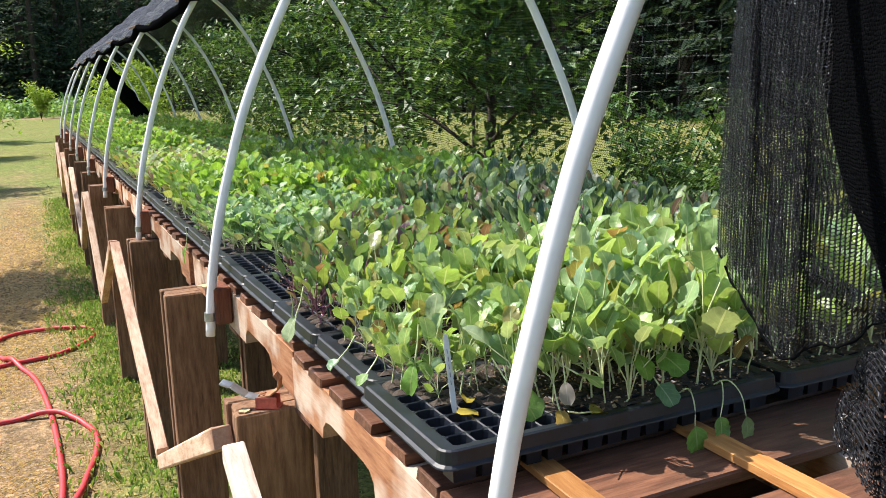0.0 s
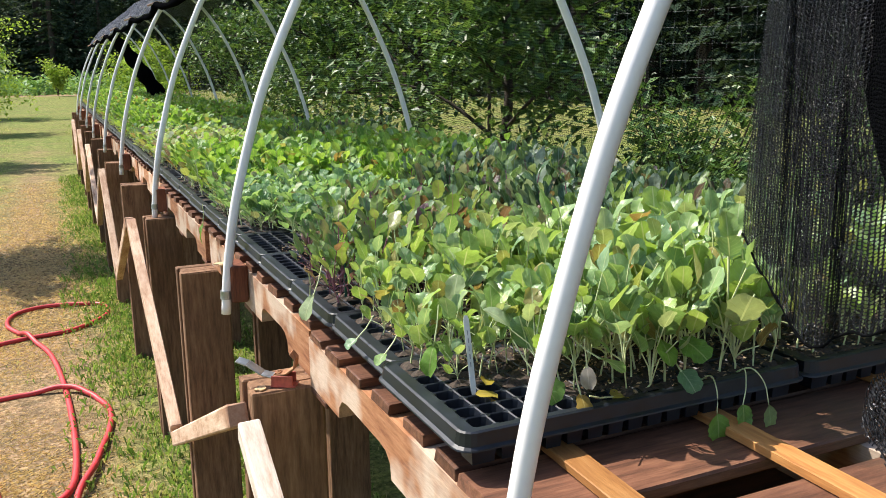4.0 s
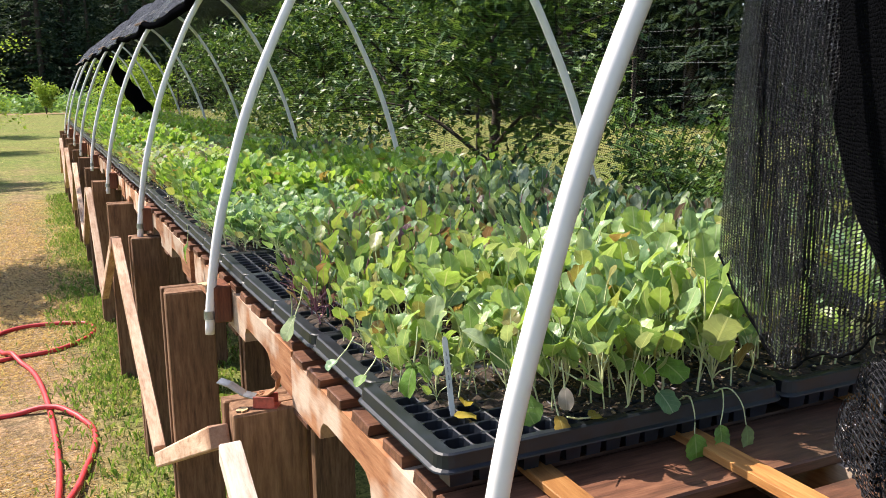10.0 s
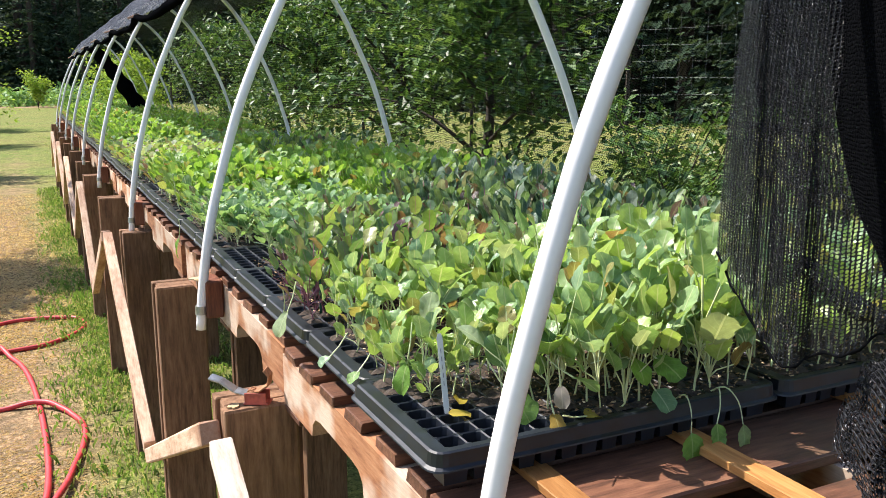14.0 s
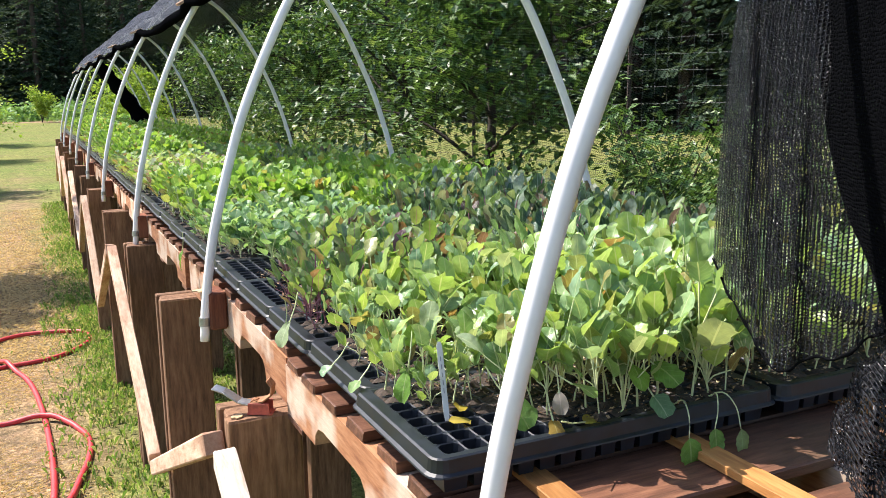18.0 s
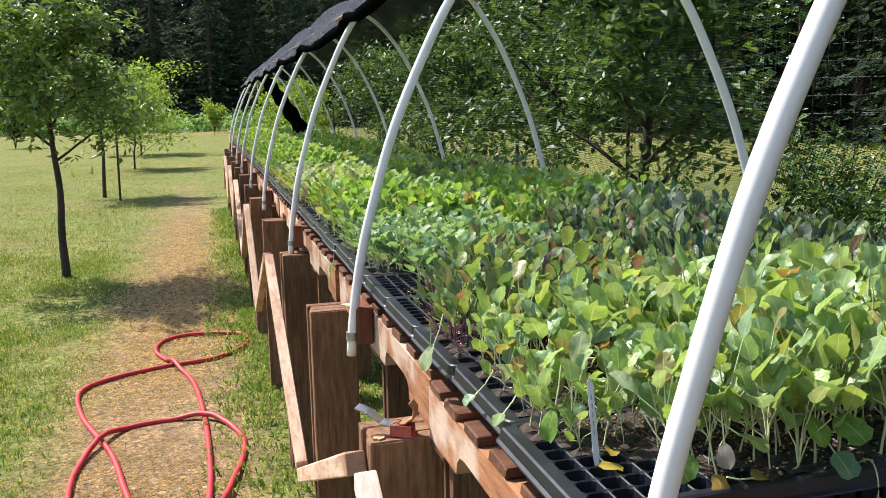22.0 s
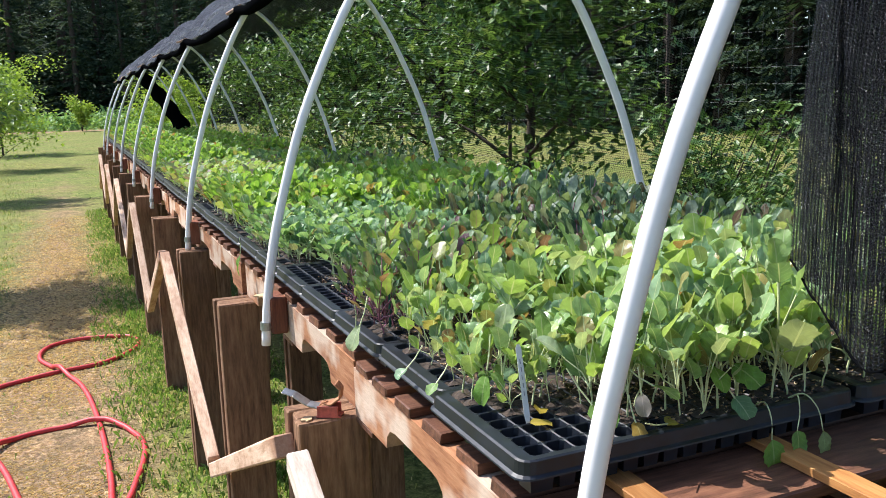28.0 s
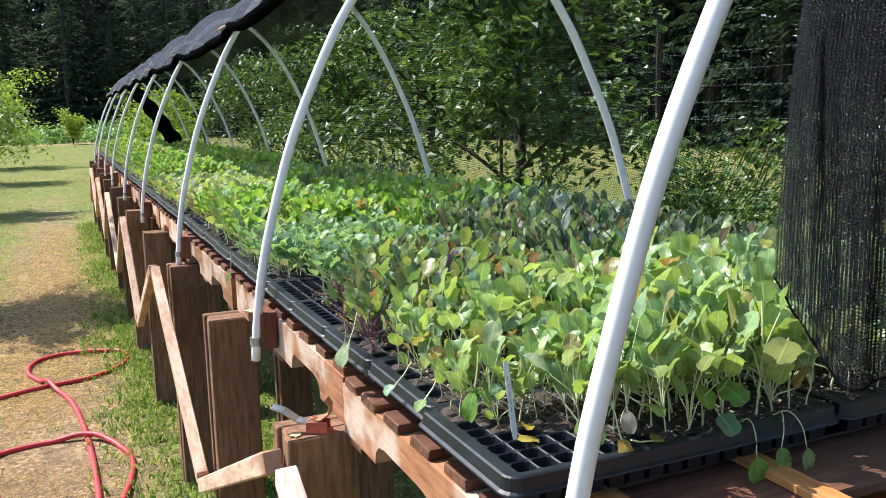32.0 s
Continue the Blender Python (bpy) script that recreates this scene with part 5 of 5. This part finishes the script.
def droop_leaf(x, dx, drop, L, W, seed, label="round green leaf drooping over the tray rim on its stalk"):
    """A leaf on a thin stalk that rises from the soil, bends over the front rim and hangs down before it."""
    rng = random.Random(seed)
    o = thing("drooping_leaf", label, "leaf", BENCH.copy())
    line = smooth_line([(x - dx * 0.6, 0.035, ZR - 0.006), (x, 0.006, ZR + 0.012), (x + dx * 0.6, -0.014, ZR - 0.002), (x + dx, -0.021, ZR - drop)], 4)
    v, f = tube_mesh(line, [0.0011 - 0.00003 * q for q in range(len(line))], 5)
    raw("stalk", v, f, STEM_GREEN, o, smooth=True)
    b = leaf_blade(rng, line[-1], Vector((0.25 * rng.uniform(-1, 1), -1, 0)).normalized(), L, W, -1.3, 0.3, 10, 6, 0.03)
    raw("blade", b[0], b[1], LEAF_BRIGHT, o, b[2], True)


droop_leaf(0.375, -0.012, 0.026, 0.034, 0.033, 10)
droop_leaf(0.43, -0.026, 0.022, 0.03, 0.026, 11)
droop_leaf(0.44, 0.008, 0.03, 0.036, 0.02, 12, "narrow green leaf drooping over the tray rim on its stalk")
loose_leaf(0.022, 0.555, ZR + 0.028, 0, 55, 200, 0.045, 0.03, LEAF_CABBAGE, "blue-green leaf hanging over the tray edge", 0.05, 20)
loose_leaf(0.024, 0.585, ZR + 0.02, 0, 75, 170, 0.04, 0.016, LEAF_BRIGHT, "narrow bright leaf hanging over the tray edge", 0.04, 21)
loose_leaf(0.03, 0.36, ZR + 0.008, 0, 30, 190, 0.022, 0.022, LEAF_CABBAGE, "small round leaf leaning over the tray edge", 0.04, 22)
loose_leaf(0.04, 0.27, ZR + 0.012, 0, 30, 200, 0.022, 0.02, LEAF_BRIGHT, "small green leaf leaning over the tray edge", 0.04, 23)
loose_leaf(0.075, 0.185, ZR + 0.045, 0, 62, 215, 0.042, 0.024, LEAF_BRIGHT, "yellow-green leaf drooping over empty tray cells", 0.05, 24)
loose_leaf(0.155, 0.062, ZR + 0.03, 20, 40, -60, 0.04, 0.042, LEAF_BRIGHT, "broad yellow-green leaf drooping at the tray edge", 0.05, 25)
loose_leaf(0.012, 1.62, ZR - 0.02, 0, 75, 180, 0.06, 0.022, LEAF_BRIGHT, "long bright leaf hanging over the tray edge", 0.05, 26)

# ---------------------------------------------------------------- trees
def leaf_cloud(rng, spots, n, size, up=0.4, slim=1.0):
    """Many small folded leaves round the given spots (place, radius)."""
    vs, fs, uv = [], [], []
    for _ in range(n):
        c, r = spots[rng.randrange(len(spots))]
        d = Vector((rng.gauss(0, 1), rng.gauss(0, 1), rng.gauss(0, 0.8))) * (r * 0.55)
        p = Vector(c) + d
        a = Vector((rng.gauss(0, 1), rng.gauss(0, 1), rng.gauss(-0.3, 0.6))).normalized()
        s = a.cross(Vector((rng.gauss(0, up), rng.gauss(0, up), 1)))
        if s.length < 0.05:
            continue
        s.normalize()
        nrm = s.cross(a)
        L = size * rng.uniform(0.6, 1.3)
        w = L * rng.uniform(0.24, 0.36) * slim
        q = len(vs)
        vs += [p, p + a * L * 0.5 + s * w + nrm * w * 0.4, p + a * L, p + a * L * 0.5 - s * w + nrm * w * 0.4]
        uv += [(0.5, 0), (1, 0.5), (0.5, 1), (0, 0.5)]
        fs += [(q, q + 1, q + 2), (q, q + 2, q + 3)]
    return vs, fs, uv


def fruit_tree(name, label, seed, height, spread, trunk_r, clear, leaves, size, mat, limbs=9, group="", lean=0.0, slim=1.0):
    rng = random.Random(seed)
    t = thing(name, label, "tree", None, group)
    bits, spots = [], []
    tp = [(0, 0, -0.05)]
    x = y = 0.0
    for k in range(1, 7):
        x += rng.uniform(-0.05, 0.05) * height / 3 + lean * height / 6
        y += rng.uniform(-0.05, 0.05) * height / 3
        tp.append((x, y, height * 0.82 * k / 6))
    trunk = smooth_line(tp, 3)
    bits.append(tube_mesh(trunk, [trunk_r * (1.25 - 1.05 * k / (len(trunk) - 1)) for k in range(len(trunk))], 8))
    for k in range(limbs):
        h = clear + (height * 0.8 - clear) * (k + 0.4 * rng.random()) / limbs
        i = min(len(trunk) - 1, int(h / (height * 0.82) * (len(trunk) - 1)))
        b = Vector(trunk[i])
        a = k * 2.4 + rng.uniform(-0.4, 0.4)
        reach = spread * (1.0 - 0.55 * (h - clear) / max(0.1, height - clear)) * rng.uniform(0.75, 1.15)
        e = b + Vector((math.cos(a) * reach, math.sin(a) * reach, reach * rng.uniform(0.25, 0.8)))
        m1 = b.lerp(e, 0.5) + Vector((0, 0, reach * 0.12))
        line = smooth_line([b, m1, e], 4)
        r0 = trunk_r * 0.42
        bits.append(tube_mesh(line, [r0 * (1 - 0.85 * q / (len(line) - 1)) for q in range(len(line))], 5))
        for q in range(2, len(line)):
            spots.append((line[q], reach * 0.3))
        for _ in range(3):
            s = line[rng.randint(3, len(line) - 1)]
            e2 = Vector(s) + Vector((rng.gauss(0, 0.3), rng.gauss(0, 0.3), rng.uniform(-0.1, 0.35))) * reach
            bits.append(tube_mesh([s, Vector(s).lerp(e2, 0.5) + Vector((0, 0, 0.02)), e2], [r0 * 0.35, r0 * 0.25, r0 * 0.1], 4))
            spots += [(Vector(s).lerp(e2, 0.6), reach * 0.18), (e2, reach * 0.22)]
    spots += [(trunk[-1], spread * 0.4)]
    v, f, _ = merge(bits)
    raw("trunk", v, f, BARK, t, smooth=True)
    v, f, uv = leaf_cloud(rng, spots, leaves, size, 0.4, slim)
    raw("crown", v, f, mat, t, uv)
    return t


# the row of fruit trees beyond the bench
APPLES = [fruit_tree("apple_tree", "leafy green apple tree with low spreading limbs on the lawn", 40 + k, 3.1, 1.25, 0.05, 0.75, 4800, 0.095, APPLE_LEAF, 13, "apple trees beyond the bench") for k in range(3)]
APPLE_AT = [(2.95, 5.25), (3.3, 7.9), (3.0, 10.2), (3.4, 13.4), (3.2, 17.5)]
for k, (x, y) in enumerate(APPLE_AT):
    m = pose(x, y, 0, 0, 0, 67 * k)
    if k < 3:
        APPLES[k].matrix_basis = m
    else:
        copy_thing(APPLES[k % 3], m)


def shrub(name, label, seed, height, spread, leaves, size, mat, group=""):
    rng = random.Random(seed)
    t = thing(name, label, "shrub", None, group)
    bits, spots = [], []
    for k in range(9):
        a = k * 2.4
        e = Vector((math.cos(a) * spread * rng.uniform(0.4, 1), math.sin(a) * spread * rng.uniform(0.4, 1), height * rng.uniform(0.6, 1)))
        m1 = Vector((e.x * 0.35, e.y * 0.35, e.z * 0.55))
        line = smooth_line([(0, 0, -0.03), m1, e], 4)
        bits.append(tube_mesh(line, [0.012 * (1.1 - q / len(line)) for q in range(len(line))], 5))
        spots += [(p, spread * 0.3) for p in line[3:]]
    v, f, _ = merge(bits)
    raw("trunk", v, f, BARK, t, smooth=True)
    v, f, uv = leaf_cloud(rng, spots, leaves, size)
    raw("foliage", v, f, mat, t, uv)
    return t


SHRUB = shrub("shrub", "dark-leaved shrub growing behind the bench", 5, 1.35, 0.5, 1500, 0.075, APPLE_LEAF, "shrubs behind the bench")
SHRUB.matrix_basis = pose(3.1, 3.1, 0)
for x, y, s, r in ((3.6, 3.9, 1.0, 40), (2.5, 4.3, 0.8, 100), (4.4, 3.0, 1.1, 150), (2.4, 6.6, 0.9, 200), (2.4, 8.9, 1.0, 20), (2.4, 11.3, 1.0, 70)):
    copy_thing(SHRUB, pose(x, y, 0, 0, 0, r) @ Matrix.Diagonal((s, s, s, 1)))

# young trees along the path
T1 = fruit_tree("young_fruit_tree", "slender young fruit tree with a thin dark trunk and drooping leaves", 61, 2.9, 0.85, 0.032, 1.15, 7500, 0.085, TREE_LEAF, 14, "young trees by the path", -0.02, 0.7)
T1.matrix_basis = pose(-1.70, 7.5, 0, 0, 0, 10)
T2 = fruit_tree("young_fruit_tree", "young fruit tree with a thin forked trunk on the lawn", 62, 2.9, 0.95, 0.03, 1.0, 6000, 0.09, TREE_LEAF, 13, "young trees by the path", -0.04, 0.7)
T2.matrix_basis = pose(-2.30, 15.4, 0)
T3 = fruit_tree("young_fruit_tree", "small yellow-green young tree with long arching twigs", 63, 2.7, 1.3, 0.022, 0.25, 4600, 0.10, YOUNG_LEAF, 15, "young trees by the path", 0.03)
T3.matrix_basis = pose(-2.45, 23.2, 0)
T4 = copy_thing(T3, pose(-2.9, 31.0, 0, 0, 0, 140) @ Matrix.Diagonal((1.3, 1.3, 1.3, 1)))
copy_thing(T2, pose(-9.5, 27.0, 0, 0, 0, 60) @ Matrix.Diagonal((1.2, 1.2, 1.2, 1)))
DARK = shrub("shrub", "dark round shrub at the edge of the lawn", 8, 2.2, 0.9, 2600, 0.12, CONIFER_LEAF)
DARK.matrix_basis = pose(-8.8, 40.0, 0)
FARB = shrub("shrub", "bright yellow-green bush at the end of the lawn", 18, 2.3, 0.95, 1600, 0.17, YOUNG_LEAF)
FARB.matrix_basis = pose(-0.4, 59.0, 0)
copy_thing(T3, pose(1.6, 22.0, 0, 0, 0, 260) @ Matrix.Diagonal((0.8, 0.8, 0.8, 1)))
copy_thing(T3, pose(2.4, 27.0, 0, 0, 0, 300))


def steel_post(m):
    bm = bmesh.new()
    box(bm, -0.018, 0.018, -0.003, 0.003, -0.05, 1.32, 0.001)
    box(bm, -0.003, 0.003, 0.003, 0.03, -0.05, 1.32, 0.001)
    for k in range(14):
        box(bm, -0.008, 0.008, -0.009, -0.003, 0.15 + k * 0.08, 0.165 + k * 0.08)
    o = part("steel_stake", bm, TPOST_GREEN)
    o.matrix_basis = m
    return tagged(o, "dark green steel stake standing beside a young tree", "stake", "steel stakes on the lawn")


steel_post(pose(-1.96, 14.67, 0, 0, 1, 20))
steel_post(pose(-3.6, 45.0, 0, 1, 0, 50))


def conifer(seed, height, label):
    rng = random.Random(seed)
    t = thing("conifer_tree", label, "tree", None, "forest trees")
    v, f = tube_mesh([(0, 0, -0.2), (0.1, 0, height * 0.5), (0, 0.1, height)], [0.32, 0.2, 0.03], 7)
    raw("trunk", v, f, BARK, t)
    vs, fs, uv = [], [], []
    z = height * 0.05
    while z < height * 0.98:
        r = 3.4 * (1 - z / height) ** 0.75 * rng.uniform(0.8, 1.15) + 0.25
        for k in range(8):
            a = rng.uniform(0, 6.283)
            out = Vector((math.cos(a), math.sin(a), 0))
            sd = Vector((-out.y, out.x, 0))
            rr = r * rng.uniform(0.6, 1.1)
            droop = rng.uniform(0.1, 0.3)
            for q in range(8):
                c0 = Vector((0, 0, z + rng.gauss(0, 0.12))) + out * rr * (0.10 + 0.12 * q) + Vector((0, 0, -droop * rr * (q / 7) ** 1.5 + 0.1))
                for s in (-1, 1):
                    w = rr * 0.15 * rng.uniform(0.5, 1.4) * (1.2 - 0.09 * q)
                    e = c0 + sd * s * w + out * w * rng.uniform(0.3, 0.9) + Vector((0, 0, -w * rng.uniform(0.1, 0.9)))
                    e2 = c0 + out * rr * 0.10 + sd * s * w * 0.5 + Vector((0, 0, -0.03 * rr))
                    e3 = c0 + sd * s * w * 0.5 - Vector((0, 0, w * rng.uniform(0.2, 0.5)))
                    n0 = len(vs)
                    vs += [c0, e3, e, e2]
                    uv += [(0.5, 0), (0, 0.3), (0.2, 1), (0.8, 0.8)]
                    fs += [(n0, n0 + 1, n0 + 2), (n0, n0 + 2, n0 + 3)]
        z += height * 0.035 * rng.uniform(0.7, 1.2)
    raw("crown", vs, fs, CONIFER_LEAF, t, uv)
    return t


CON = [conifer(200 + k, h, "tall dark green conifer at the edge of the forest") for k, h in enumerate((17.0, 20.0, 14.0, 22.0))]


def plant_forest():
    rng = random.Random(12)
    spots = []
    for row in range(3):
        for k in range(30):
            spots.append((-62 + k * 3.6 + rng.uniform(-1.2, 1.2), 80 + row * 6 + rng.uniform(-2, 2)))
    for row in range(3):
        for k in range(26):
            y = 12 + k * 3.2 + rng.uniform(-1, 1)
            spots.append((20 + row * 5 + rng.uniform(-1.5, 1.5), y - 24))
    for row in range(3):
        for k in range(24):
            spots.append((-60 + k * 4.6 + rng.uniform(-1.2, 1.2), 106 + row * 7 + rng.uniform(-2, 2)))
    for k in range(36):
        spots.append((-70 + k * 3.4 + rng.uniform(-1, 1), 128 + rng.uniform(-2, 2)))
    for k in range(12):
        spots.append((19 - k * 1.3 + rng.uniform(-1, 1), 50 + k * 2.8 + rng.uniform(-2, 2)))
    for k in range(22):
        spots.append((-60 + k * 5 + rng.uniform(-1, 1), -38 + rng.uniform(-4, 4)))
    for i, (x, y) in enumerate(spots):
        s = rng.uniform(0.85, 1.25) * (2.4 if y > 125 else 1.6 if y > 102 else 1.0)
        m = pose(x, y, 0, 0, 0, rng.uniform(0, 360)) @ Matrix.Diagonal((s, s, s, 1))
        if i < 4:
            CON[i].matrix_basis = m
        else:
            copy_thing(CON[i % 4], m)


plant_forest()

# ---------------------------------------------------------------- wire fence beyond the trees
def build_fence():
    a, b = Vector((2.43, 19.7)), Vector((7.43, -0.7))
    d = b - a
    n = 8
    fence = thing("wire_fence", "wire mesh fence on thin wooden posts beyond the trees", "fence", pose(0, 0, 0))
    for k in range(n + 1):
        p = a.lerp(b, k / n)
        v, f = tube_mesh([(p.x, p.y, -0.05), (p.x, p.y, 2.3)], [0.026, 0.024], 8)
        raw("fence_post", v, f, BARK, fence)
    for k in range(12):
        z = 0.13 + k * 0.172
        pts = [(*(a.lerp(b, q / 28)), z + 0.012 * math.sin(q * 1.7 + k)) for q in range(29)]
        v, f = tube_mesh(pts, 0.0016, 4)
        raw("line_wire", v, f, FENCE_WIRE, fence)
    bits = []
    m = int(d.length / 0.16)
    for k in range(m):
        p = a.lerp(b, k / m)
        bits.append(tube_mesh([(p.x, p.y, 0.12), (p.x, p.y, 2.2)], 0.0014, 3))
    v, f, _ = merge(bits)
    raw("stay_wires", v, f, FENCE_WIRE, fence)["kind"] = "stuff"


build_fence()


# ---------------------------------------------------------------- vegetable rows at the far edge of the lawn
def build_field():
    rng = random.Random(31)
    spots = []
    for k in range(420):
        spots.append((Vector((rng.uniform(-26, 6), rng.choice((62, 63.5, 65, 67, 69)) + rng.gauss(0, 0.3), rng.uniform(0.1, 1.0))), 0.55))
    v, f, uv = leaf_cloud(rng, spots, 9000, 0.34)
    o = raw("vegetable_rows", v, f, FIELD_LEAF, None, uv)
    tagged(o, "rows of blue-green vegetables at the end of the lawn", "vegetables", kind="stuff")


build_field()


# ---------------------------------------------------------------- grass
def blades(n, region, h, w, mat, name, label, seed, keep, flat=0.0):
    rng = random.Random(seed)
    vs, fs, uv = [], [], []
    made = 0
    while made < n:
        x, y = rng.uniform(region[0], region[1]), rng.uniform(region[2], region[3])
        if rng.random() > keep(x, y):
            continue
        made += 1
        a = rng.uniform(0, 6.283)
        L = h * rng.uniform(0.5, 1.3)
        ln = L * (rng.uniform(0.2, 0.8) if not flat else rng.uniform(0.8, 1.4))
        hz = L * (1 if not flat else flat * rng.random())
        dx, dy = math.cos(a), math.sin(a)
        q = len(vs)
        z = -0.012
        vs += [(x - dy * w, y + dx * w, z), (x + dy * w, y - dx * w, z), (x + dx * ln * 0.4 + dy * w * 0.7, y + dy * ln * 0.4 - dx * w * 0.7, z + hz * 0.65 + 0.012), (x + dx * ln, y + dy * ln, z + hz + 0.012 * (flat > 0))]
        uv += [(0, 0), (1, 0), (0.8, 0.6), (0.5, 1)]
        fs += [(q, q + 1, q + 2), (q, q + 2, q + 3)]
    o = raw(name, vs, fs, mat, None, uv)
    tagged(o, label, "grass", kind="stuff")


def patch(x, y):
    return 0.38 + 0.8 * noise.noise((x * 0.9, y * 0.9, 4)) + 0.9 * noise.noise((x * 4.2, y * 4.2, 9))


def off_path(x, y):
    d = abs(x + 0.62 + 0.012 * y)
    edge = min(1.0, max(0.0, (x + 9.0) / 5.0)) * min(1.0, max(0.0, (y + 4.0) / 5.0)) * min(1.0, max(0.0, (9.0 - x) / 5.0))
    return max(0.004, min(1.0, (d - 0.36) * 1.6)) * max(0.03, patch(x, y) + 0.1) * edge


blades(170000, (-8.0, 0.4, -4.0, 26.0), 0.03, 0.0010, GRASS_BLADE, "lawn_grass", "short mown lawn grass, patchy and partly dry", 1, lambda x, y: off_path(x, y) * min(1, 4 / max(y, 1.0)) ** 1.8)
blades(30000, (0.4, 9.0, -4.0, 20.0), 0.03, 0.0014, GRASS_BLADE, "lawn_grass", "short green lawn grass behind the bench", 6, lambda x, y: off_path(x, y))
blades(26000, (-0.46, 0.55, 0.4, 12.5), 0.042, 0.0008, TUFT_BLADE, "tall_grass", "taller green grass growing round the bench posts", 2, lambda x, y: (0.1 + max(0, patch(x * 2, y * 2))) * (0.2 + 0.8 * ease(-0.46, -0.15, x)))
blades(60000, (-3.4, -0.05, 2.2, 9.0), 0.024, 0.0007, TUFT_BLADE, "lawn_grass", "fine short green grass in clumps beside the worn path", 7, lambda x, y: off_path(x, y) * max(0.0, patch(x * 1.7 + 3, y * 1.7)) * min(1, 4 / y) ** 1.5)
blades(30000, (-1.6, 0.0, 1.5, 12.0), 0.03, 0.0007, STRAW_BLADE, "straw_litter", "dry straw litter lying on the worn path", 3, lambda x, y: max(0.02, 1 - 1.5 * abs(x + 0.66)) * min(1, 4 / y) ** 1.8, 0.04)
